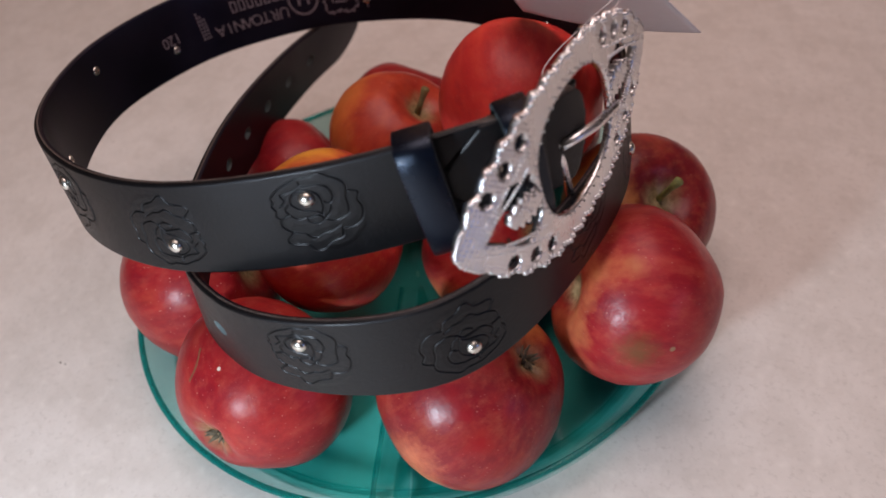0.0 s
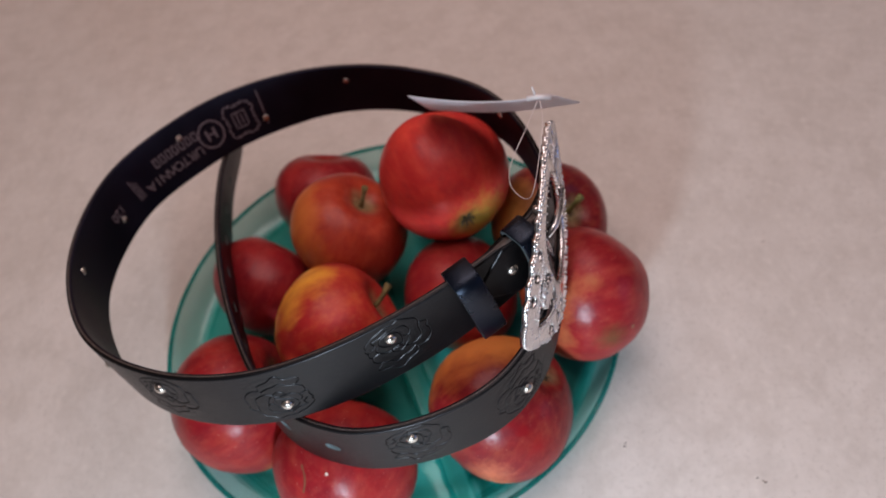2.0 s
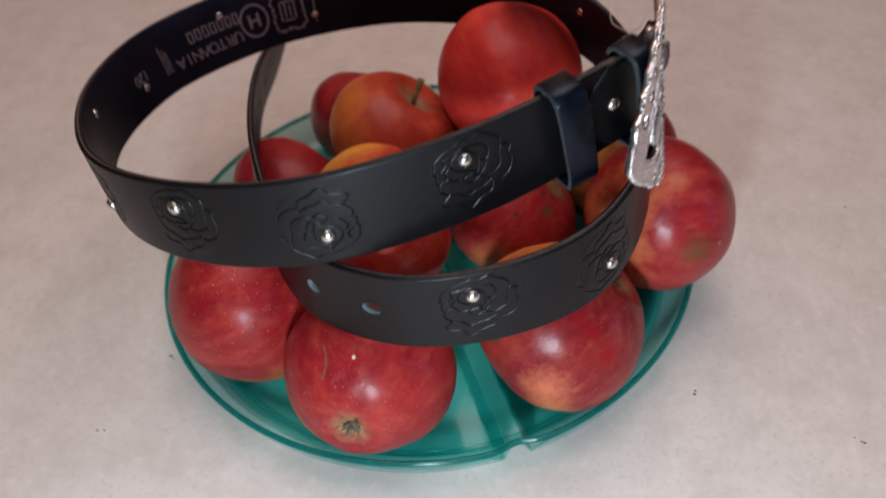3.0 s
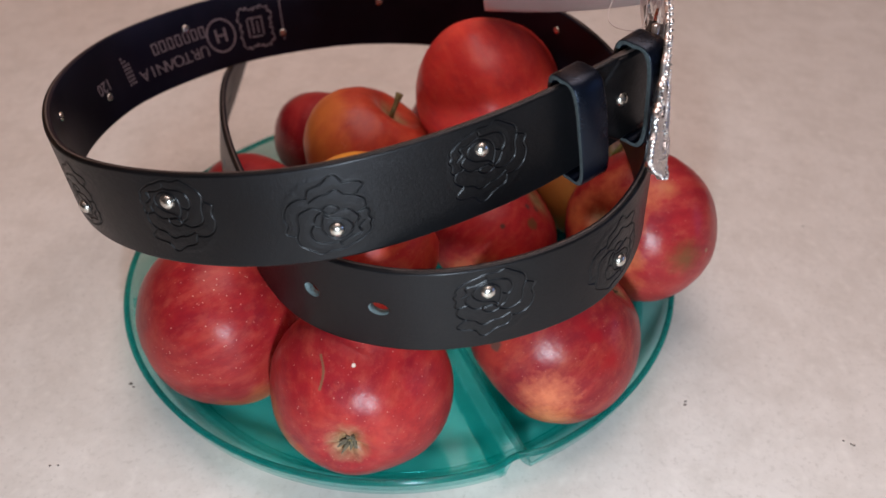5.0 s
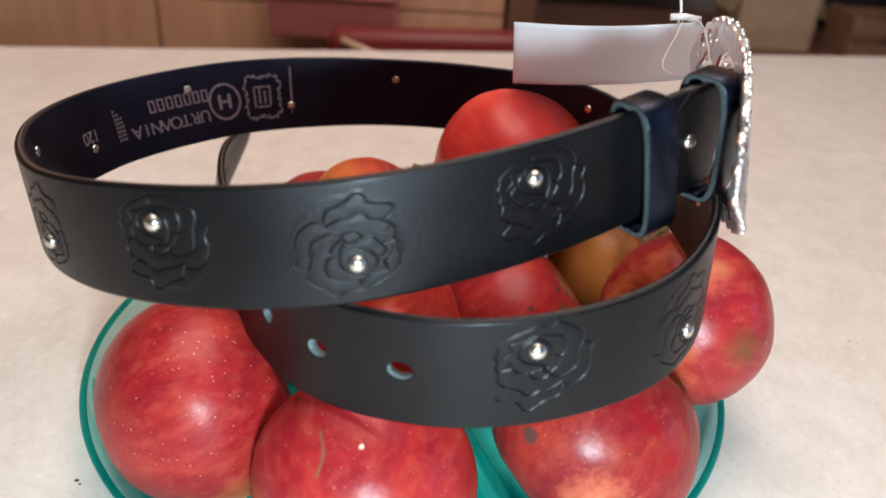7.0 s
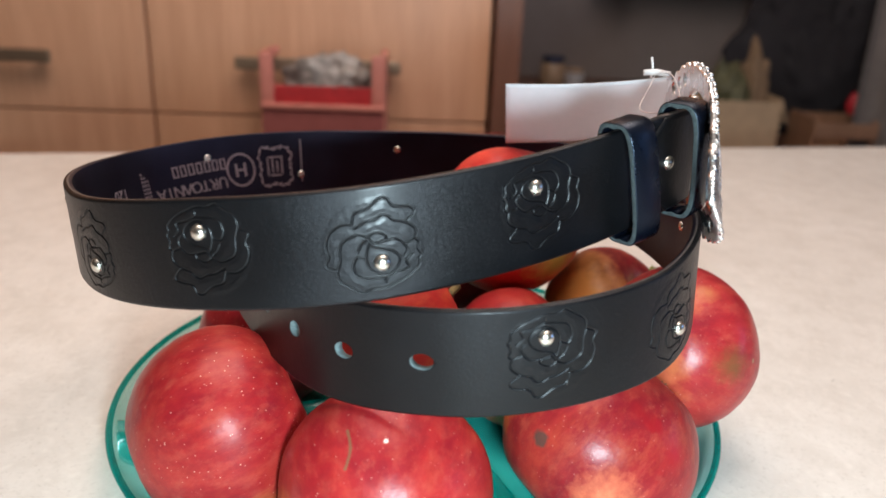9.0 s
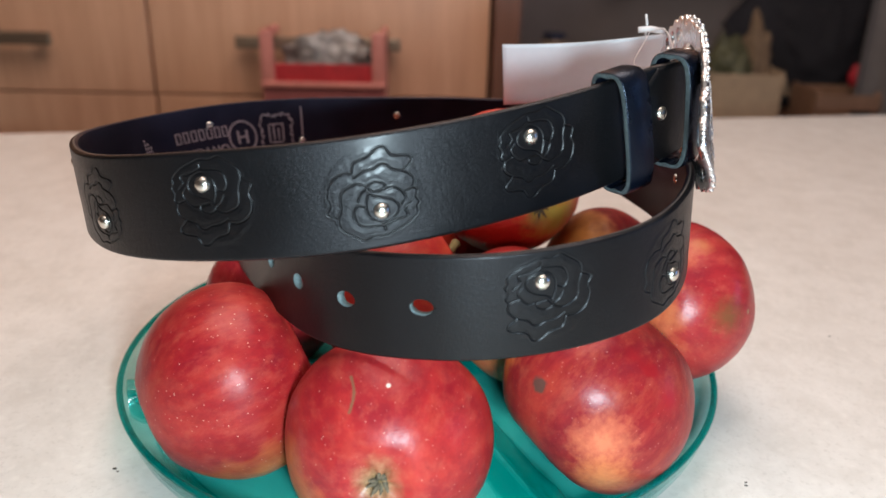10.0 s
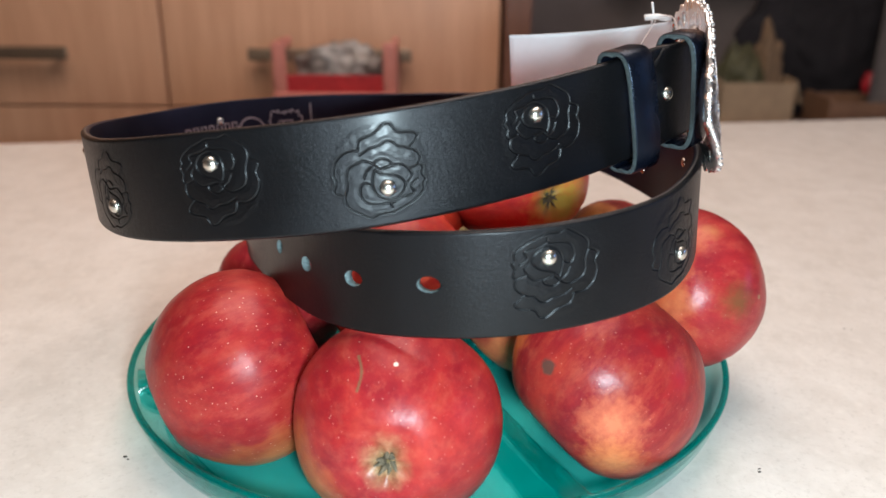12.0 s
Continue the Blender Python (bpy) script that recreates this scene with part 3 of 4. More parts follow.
# ---- the plate ----
def serving_plate():
    plate = thing("serving_plate", "round divided serving plate of clear teal plastic on the table", "plate", (0, -0.008, 0))
    R, T = 0.1535, 0.0020
    ribs = [radians(a) for a in (-66, -162, 112, 20)]

    def height(r, a):
        t = np.clip((r - 0.136) / (R - 0.136), 0, 1)
        z = 0.0014 + 0.0212 * (1 - (1 - t ** 2.1) ** (1 / 2.1))
        z = z + 0.00025 * np.sin(r * 3600) * np.clip((r - 0.144) / 0.003, 0, 1)
        for b in ribs:
            side = np.abs(((a - b + math.pi) % math.tau - math.pi)) * r
            bump = np.clip((0.0076 - side) / 0.0020, 0, 1)
            bump = bump * bump * (3 - 2 * bump)
            along = np.clip((r - 0.012) / 0.012, 0, 1) * np.clip((R + 0.0008 - r) / 0.004, 0, 1)
            top = 0.0145 + 0.0040 * np.clip((r - 0.11) / 0.04, 0, 1) - 0.0012 * np.exp(-(side / 0.0026) ** 2)
            z = np.maximum(z, 0.0014 + top * bump * along)
        return z

    rs = np.concatenate([np.linspace(0.001, 0.134, 50), np.linspace(0.1345, 0.149, 20), np.linspace(0.1495, R, 14)])
    ang = np.linspace(0, math.tau, 721)[:-1]
    A, Q = np.meshgrid(ang, rs, indexing="ij")
    notch = np.exp(-((((A - ribs[0] + math.pi) % math.tau - math.pi)) * R / 0.008) ** 2)
    Q = Q - 0.0042 * notch * np.clip((Q - 0.14) / 0.016, 0, 1)
    Z = height(Q, A)
    top = np.stack([Q * np.cos(A), Q * np.sin(A), Z + T], -1).reshape(-1, 3)
    low = np.stack([Q * np.cos(A), Q * np.sin(A), Z - 0.0006], -1).reshape(-1, 3)
    na, nr = A.shape
    idx = np.arange(na * nr).reshape(na, nr)
    nxt = np.roll(idx, -1, 0)
    q = np.stack([idx[:, :-1], idx[:, 1:], nxt[:, 1:], nxt[:, :-1]], -1).reshape(-1, 4)
    edge = np.stack([idx[:, -1], idx[:, -1] + na * nr, nxt[:, -1] + na * nr, nxt[:, -1]], -1)
    mesh_object("dish", raw_mesh("dish", np.concatenate([top, low]), np.concatenate([q, q[:, ::-1] + na * nr, edge])), TEAL, plate)
    dish = plate.children[0].data
    dish.materials.append(TEAL_WALL)
    dish.materials.append(TEAL_RIB)
    far = Q.ravel()[q].mean(1)
    kind = (far > 0.1405).astype(np.int32)
    for b in ribs:
        beside = (np.abs((A - b + math.pi) % math.tau - math.pi) * Q).ravel()[q].mean(1)
        kind[(beside > 0.0050) & (beside < 0.0080) & (far > 0.02) & (far < 0.150)] = 2
    dish.polygons.foreach_set("material_index", np.concatenate([kind, kind, np.zeros(len(edge), np.int32)]))
    bm = bmesh.new()
    pts = []
    for k in range(240):
        a = math.tau * k / 240
        dip = math.exp(-(((a - ribs[0] + math.pi) % math.tau - math.pi) * R / 0.008) ** 2)
        pts.append((R - 0.0002 - 0.0042 * dip, a, 0.0226 - 0.0024 * dip))
    rings = [[bm.verts.new(((r + 0.0016 * math.cos(c)) * math.cos(a), (r + 0.0016 * math.cos(c)) * math.sin(a), z + 0.0016 * math.sin(c))) for c in (math.tau * j / 8 for j in range(8))] for r, a, z in pts]
    for i in range(len(rings)):
        a, b = rings[i], rings[(i + 1) % len(rings)]
        for k in range(8):
            bm.faces.new((a[k], b[k], b[(k + 1) % 8], a[(k + 1) % 8]))
    part("rim", bm, TEAL_EDGE, plate, "thicker rounded teal rim")
    bm = bmesh.new()
    lathe_into(bm, [(0.1335, 0.0008), (0.1340, 0.0), (0.1365, 0.0), (0.1372, 0.0010)], 128)
    part("foot_ring", bm, TEAL, plate)
    return plate


serving_plate()


# ---- the apples ----
# colours of skin: red, deep red, cheek
SKINS = {
    # red is held low, flush and bright raised, to balance the light falling there
    "red": ((0.36, 0.0225, 0.0215), (0.225, 0.0086, 0.014), (0.55, 0.20, 0.06)),
    "flush": ((0.42, 0.029, 0.031), (0.28, 0.013, 0.020), (0.72, 0.30, 0.10)),
    "bright": ((0.70, 0.052, 0.038), (0.54, 0.030, 0.029), (0.68, 0.24, 0.06)),
    "crimson": ((0.34, 0.018, 0.021), (0.20, 0.008, 0.014), (0.50, 0.13, 0.06)),
    "blush": ((0.48, 0.036, 0.026), (0.37, 0.018, 0.019), (0.95, 0.50, 0.05)),
    "sunny": ((0.31, 0.022, 0.021), (0.18, 0.008, 0.014), (0.72, 0.27, 0.06)),
    "orange": ((0.47, 0.062, 0.025), (0.32, 0.027, 0.017), (0.60, 0.19, 0.04)),
    "dark": ((0.27, 0.018, 0.022), (0.14, 0.010, 0.014), (0.80, 0.40, 0.10)),
}


def apple(at, radius, axis, skin, stem, label, seed, flat=0.93, cheek=(0, 0, -1), share=0.30, freckles=0.6, marks=(), hollow=0.32):
    """axis: the way the stem end points. stem: wooden, green or none. cheek and marks: in the directions and places of the room."""
    ob = thing("apple", label, "apple", at, "apples on the plate")
    z = Vector(axis).normalized()
    ob.rotation_mode = "QUATERNION"
    ob.rotation_quaternion = z.to_track_quat("Z", "Y")
    turn = ob.rotation_quaternion.to_matrix()
    red, deep, yellow = SKINS[skin]
    local = [(turn.transposed() @ Vector(p).normalized() * radius, size, stretch or (1, 1, 1), colour) for p, size, stretch, colour in marks]
    material = mat_apple(skin + "_skin", red, deep, yellow, turn.transposed() @ Vector(cheek), share, radius, freckles, local)
    rng = random.Random(seed)
    off = Vector((rng.uniform(-50, 50), rng.uniform(-50, 50), rng.uniform(-50, 50)))
    lob = rng.uniform(0, math.tau)
    nphi, nth = 56, 72
    verts = []
    for i in range(nphi):
        phi = math.pi * (i + 0.02) / (nphi - 1 + 0.04)
        s, c = math.sin(phi), math.cos(phi)
        for k in range(nth):
            th = math.tau * k / nth
            r = s * (1 + 0.07 * c - 0.02 * math.cos(2 * phi))
            r *= 1 + 0.016 * math.cos(5 * th + lob) * max(0, -c) + 0.012 * math.cos(3 * th + 2 * lob)
            h = flat * c
            if c > 0:
                h -= hollow * math.exp(-(s / 0.34) ** 2)
            else:
                h += 0.19 * math.exp(-(s / 0.27) ** 2) * (1 + 0.12 * math.cos(5 * th + lob))
            p = Vector((r * math.cos(th), r * math.sin(th), h))
            p *= 1 + 0.035 * noise.noise(p * 1.3 + off) + 0.006 * noise.noise(p * 6 + off)
            verts.append(p * radius * 0.968)
    idx = np.arange(nphi * nth).reshape(nphi, nth)
    nxt = np.roll(idx, -1, 1)
    q = np.stack([idx[:-1], idx[1:], nxt[1:], nxt[:-1]], -1).reshape(-1, 4)
    mesh_object("skin", raw_mesh("skin", [tuple(v) for v in verts], q), material, ob)
    if stem:
        bm = bmesh.new()
        bend = rng.uniform(-0.25, 0.25)
        pts = [(bend * radius * t * t, 0.1 * radius * t, radius * (flat - 0.40 + 0.46 * t)) for t in (0, 0.35, 0.7, 1)]
        tube_into(bm, pts, [radius * 0.05, radius * 0.038, radius * 0.038, radius * 0.06], 8)
        part("stem", bm, STEMGREEN if stem == "green" else STEMWOOD, ob)
    bm = bmesh.new()
    for k in range(9):
        a = math.tau * k / 9 + lob + rng.uniform(-0.25, 0.25)
        root = Vector((0.035 * math.cos(a), 0.035 * math.sin(a), -flat + 0.21)) * radius
        reach = rng.uniform(0.07, 0.15)
        tip = Vector((reach * math.cos(a + 0.5), reach * math.sin(a + 0.5), -flat + rng.uniform(0.08, 0.17))) * radius
        tube_into(bm, [root, (root + tip) / 2 + Vector((0, 0, rng.uniform(0, 0.03) * radius)), tip], [radius * 0.030, radius * 0.022, radius * 0.005], 6)
    part("calyx", bm, CALYX, ob, "dry brown calyx")
    return ob


SCAR = (0.17, 0.075, 0.040)
TAN, BROWN, WHITE = (0.34, 0.22, 0.12), (0.06, 0.045, 0.035), (0.75, 0.62, 0.52)
apple((-0.0110, -0.1250, 0.0415), 0.0422, (0.03, 1, -0.12), "red", "", "red apple with its dry calyx facing outward", 1, 0.92, (-0.75, -0.3, -0.5), 0.32, 0.5,
      [((0.04, -0.42, 0.90), 0.0012, None, WHITE)] + [((-0.32 + 0.04 * math.sin(k / 4), -0.62 + 0.31 * k / 13, 0.75 + 0.19 * k / 13), 0.0009, None, SCAR) for k in range(14)], 0.08)
apple((-0.0834, -0.0836, 0.0424), 0.0443, (0.86, 0.36, 0.30), "red", "", "round red apple with pale freckles, stem hidden", 2, 0.95, (0.5, -0.3, -0.75), 0.34, 0.95)
apple((0.0802, -0.0888, 0.0428), 0.0436, (-0.69, -0.23, -0.68), "sunny", "", "red apple with an orange cheek and dark spot", 3, 0.97, (-0.30, 0.65, 0.55), 0.40, 0.35,
      [((-0.69, -0.58, 0.43), 0.0040, None, BROWN), ((0.16, -0.62, 0.76), 0.0060, None, (0.25, 0.007, 0.012)), ((0.30, -0.66, 0.66), 0.0050, None, (0.25, 0.007, 0.012)), ((0.48, -0.76, 0.40), 0.0075, None, (0.29, 0.010, 0.012)), ((-0.15, -0.97, 0.05), 0.016, None, (0.60, 0.17, 0.08)), ((-0.1, -0.92, -0.35), 0.015, None, (0.62, 0.20, 0.07))])
apple((0.1304, -0.0232, 0.0573), 0.0413, (-0.80, -0.50, 0.33), "flush", "", "large red apple with a brownish russet patch", 4, 0.95, (-0.8, -0.5, 0.25), 0.33, 0.4,
      [((0.34, -0.90, 0.24), 0.012, None, (0.17, 0.075, 0.028)), ((0.62, -0.70, 0.20), 0.0016, None, TAN), ((0.10, -0.40, 0.90), 0.007, None, (0.50, 0.15, 0.06))])
apple((0.1099, 0.0444, 0.0422), 0.0407, (0.55, -0.33, 0.76), "dark", "green", "dark red apple with a green stem and an orange cheek", 5, 0.94, (-0.62, -0.72, 0.20), 0.46, 0.4)
apple((0.0485, 0.0408, 0.0988), 0.0420, (-0.42, 0.89, 0.10), "bright", "wooden", "bright red apple on top with a yellow-green base", 6, 1.0, (0.45, -0.86, -0.45), 0.20, 0.3,
      [((0.58, -0.79, -0.16), 0.026, None, (0.56, 0.42, 0.07)), ((0.60, -0.72, -0.25), 0.012, None, (0.46, 0.38, 0.07)), ((0.44, -0.88, -0.12), 0.0032, None, BROWN)])
apple((-0.0195, 0.0258, 0.0690), 0.0395, (0.55, 0.20, 0.80), "orange", "wooden", "orange-red apple with a deep stem hollow", 7, 0.92, (-0.75, -0.25, 0.1), 0.42, 0.4)
apple((-0.0515, 0.0835, 0.0378), 0.0382, (0.1, 0.6, 0.7), "crimson", "", "deep red apple at the back of the heap", 8)
apple((-0.0839, 0.0066, 0.0365), 0.0375, (0.50, 0.75, 0.40), "crimson", "", "dark red apple under the belt's tail", 9)
apple((-0.0152, -0.0525, 0.0727), 0.0404, (0.75, 0.30, 0.30), "blush", "wooden", "red apple with a bright yellow cheek", 10, 0.97, (-0.82, 0.25, 0.52), 0.345, 0.3)
apple((0.0512, -0.0085, 0.0395), 0.0385, (0.75, 0.10, 0.65), "flush", "", "red apple with dark specks deep in the heap", 11, 0.95, (-0.1, -0.85, -0.5), 0.28, 0.3,
      [((0.11, -0.72, 0.68), 0.0018, None, BROWN), ((0.50, -0.37, 0.79), 0.0022, None, BROWN), ((0.66, -0.28, 0.69), 0.0026, None, BROWN), ((0.56, -0.56, 0.61), 0.0040, None, (0.13, 0.075, 0.03))], 0.12)
apple((0.0350, 0.0930, 0.0420), 0.0360, (0.2, 0.5, 0.8), "crimson", "wooden", "glossy red apple with pale freckles", 14)


# ---- the belt ----
WIDTH, THICK = 0.040, 0.0036
# middle of the strap and its lean, from the buckle round to the tip
KNOTS = [
    (0.1186, -0.0364, 0.1660, 0.007), (0.1035, -0.0676, 0.1655, 0.020), (0.0484, -0.1055, 0.1551, 0.120), (-0.0144, -0.1284, 0.1464, 0.140),
    (-0.0746, -0.1231, 0.1380, 0.100), (-0.1255, -0.0916, 0.1280, -0.041), (-0.1550, -0.0369, 0.1218, -0.065), (-0.1549, 0.0282, 0.1143, -0.246),
    (-0.1222, 0.0716, 0.1140, -0.327), (-0.0834, 0.0993, 0.1130, -0.244), (-0.0300, 0.1147, 0.1122, -0.041), (0.0291, 0.1035, 0.1152, 0.043),
    (0.0844, 0.0685, 0.1190, 0.078), (0.1140, 0.0046, 0.1178, 0.072), (0.1144, -0.0677, 0.1221, 0.045), (0.0934, -0.1128, 0.1152, 0.097),
    (0.0539, -0.1355, 0.1105, 0.075), (0.0069, -0.1385, 0.1069, 0.060), (-0.0389, -0.1106, 0.1005, 0.102), (-0.0802, -0.0361, 0.0920, 0.113),
    (-0.1092, 0.0562, 0.0769, 0.204), (-0.1159, 0.1310, 0.0659, 0.412),
]


class Strap:
    """The strap's middle line by arc length, counted from the second knot."""

    def __init__(self, knots):
        k = np.array(knots)
        ext = np.vstack([2 * k[0] - k[1], k, 2 * k[-1] - k[-2]])
        u = np.linspace(0, 1, 60, endpoint=False)[:, None]
        out = []
        for i in range(len(k) - 1):
            p0, p1, p2, p3 = ext[i:i + 4]
            out.append(0.5 * (2 * p1 + (p2 - p0) * u + (2 * p0 - 5 * p1 + 4 * p2 - p3) * u ** 2 + (3 * p1 - p0 - 3 * p2 + p3) * u ** 3))
        line = np.vstack(out + [k[-1:]])
        c = line[:, :3]
        s = np.r_[0, np.cumsum(np.linalg.norm(np.diff(c, axis=0), axis=1))]
        s -= s[60]
        t = np.gradient(c, axis=0)
        t /= np.linalg.norm(t, axis=1)[:, None]
        up = np.array([0, 0, 1.0]) - t * t[:, 2:3]
        up /= np.linalg.norm(up, axis=1)[:, None]
        side = np.cross(t, up)
        lean = line[:, 3:4]
        w = up * np.cos(lean) + side * np.sin(lean)
        self.s, self.c, self.t, self.w, self.n = s, c, t, w, -np.cross(t, w)

    def get(self, arr, s):
        return np.stack([np.interp(s, self.s, arr[:, i]) for i in range(3)], -1)

    def at(self, s, v, off):
        """Places s along, v across (up) and off outward from the strap's middle."""
        s, v, off = np.broadcast_arrays(np.asarray(s, float), v, off)
        return self.get(self.c, s) + self.get(self.w, s) * v[..., None] + self.get(self.n, s) * off[..., None]

    def axes_at(self, s, v, off):
        x = self.get(self.t, s)
        z = self.get(self.n, s)
        y = np.cross(z, x)
        x, y, z = (a / np.linalg.norm(a) for a in (x, y, z))
        m = Matrix(((x[0], y[0], z[0], 0), (x[1], y[1], z[1], 0), (x[2], y[2], z[2], 0), (0, 0, 0, 1)))
        return Matrix.Translation(self.at(s, v, off)) @ m


strap = Strap(KNOTS)
STUD_S = (0.0760, 0.1344, 0.1960, 0.2545, 0.3165, 0.3740, 0.4380, 0.4960, 0.5585, 0.6190, 0.6790, 0.7390, 0.8000, 0.8640, 0.9245)
STUDS = [(at, 0.0084 if i % 2 == 0 else -0.0066) for i, at in enumerate(STUD_S)]
HOLES = [0.9667 + 0.0313 * i for i in range(9)]
S_END = 1.2774

# petals of the embossed rose: x and y in millimetres, the stud at the origin
CROWN_PETALS = [
    ((-8.7, 15.0), (-7.3, 18.7), (-2.3, 20.3), (1.7, 23.0), (4.3, 22.7), (6.3, 19.7), (11.7, 18.7), (13.3, 16.7), (9.7, 13.3)),
    ((-8.3, 13.3), (-4.3, 15.3), (-1.0, 15.7), (2.0, 17.0), (4.3, 16.3), (5.7, 14.7), (10.3, 13.0), (13.0, 10.3), (12.3, 7.0), (9.0, 5.8)),
    ((-14.0, 6.3), (-12.7, 9.0), (-7.7, 11.0), (-4.3, 9.7), (-1.7, 7.3), (2.3, 7.7), (5.7, 8.0), (8.3, 5.7), (9.3, 3.3), (7.7, 1.3)),
]
OUTER_PETALS = [
    ((-8.7, 15.0), (-13.0, 15.0), (-17.0, 12.3), (-18.7, 7.7), (-18.0, 4.3), (-19.3, 1.0), (-15.7, -1.0)),
    ((-14.0, 6.3), (-14.3, 2.3), (-15.7, -1.7), (-15.0, -5.0), (-11.0, -8.0), (-7.7, -10.0), (-4.3, -9.0), (0.3, -9.2), (3.7, -8.0)),
    ((3.7, -8.0), (8.3, -6.3), (12.7, -3.0), (13.0, -0.5), (14.0, 1.0), (13.0, 3.2), (13.7, 5.7), (12.3, 7.0)),
]
HEART_PETALS = [
    ((-4.2, 9.5), (-1.3, 11.0), (1.7, 10.0), (2.3, 8.3), (-1.2, 7.4)),
    ((-3.7, 7.3), (-5.0, 3.7), (-5.0, -0.3), (-3.0, -3.0), (0.7, -4.3), (5.0, -2.3), (6.3, 1.0), (3.7, 4.0), (-1.7, 5.7), (-3.7, 7.3)),
    ((-8.0, 4.6), (-6.6, 7.2), (-4.6, 8.6)),
    ((-6.0, 2.2), (-8.2, 3.0), (-10.0, 0.3), (-9.0, -3.7), (-5.7, -5.2), (-0.3, -5.7), (0.4, -7.4)),
    ((0.3, -6.0), (4.3, -4.3), (9.0, -3.3), (8.4, -0.6), (11.0, 1.6)),
]


def rose_lines():
    """Smooth strokes through the petals' points."""
    lines = []
    for petal in CROWN_PETALS + OUTER_PETALS + HEART_PETALS:
        p = np.array(petal)
        p = np.vstack([2 * p[0] - p[1], p, 2 * p[-1] - p[-2]])
        u = np.linspace(0, 1, 7, endpoint=False)[:, None]
        out = [0.5 * (2 * b + (c - a) * u + (2 * a - 5 * b + 4 * c - d) * u ** 2 + (3 * b - a - 3 * c + d) * u ** 3) for a, b, c, d in zip(p, p[1:], p[2:], p[3:])]
        lines.append(np.vstack(out + [p[-2:-1]]) / 1000 * 0.95)
    return lines


ROSE_STROKES = rose_lines()


UNSEEN = range(5, 11)  # the far side, seen from within only


def rose_relief(s, v):
    """Height of the embossing over the strap's face, in metres."""
    out = np.zeros(s.shape)
    for i, (s0, v0) in enumerate(STUDS):
        if i in UNSEEN:
            continue
        flip = 1 if i % 2 else -1
        x, y = -(s - s0) * flip, (v - v0) * flip
        near = (np.abs(x) < 0.021) & (y > -0.014) & (y < 0.026)
        if not near.any():
            continue
        px, py = x[near], y[near]
        best = np.full(px.shape, 1.0)
        for line in ROSE_STROKES:
            for (ax, ay), (bx, by) in zip(line[:-1], line[1:]):
                dx, dy = bx - ax, by - ay
                h = np.clip(((px - ax) * dx + (py - ay) * dy) / (dx * dx + dy * dy + 1e-12), 0, 1)
                best = np.minimum(best, (px - ax - h * dx) ** 2 + (py - ay - h * dy) ** 2)
        d = np.sqrt(best)
        body = np.clip(1 - ((px + 0.0020) / 0.0170) ** 2 - ((py - 0.0062) / 0.0165) ** 2, 0, 1)
        pillow = np.clip(d / 0.0022, 0, 1) ** 0.7 * np.clip(body * 5, 0, 1)
        ripple = np.array([noise.noise(Vector((a * 420, b * 420, 0))) for a, b in zip(px, py)])
        out[near] += -0.00046 * np.exp(-(d / 0.00022) ** 2) + 0.00010 * np.exp(-((d - 0.00050) / 0.00020) ** 2) + (0.00015 + 0.00008 * ripple) * pillow
    return out


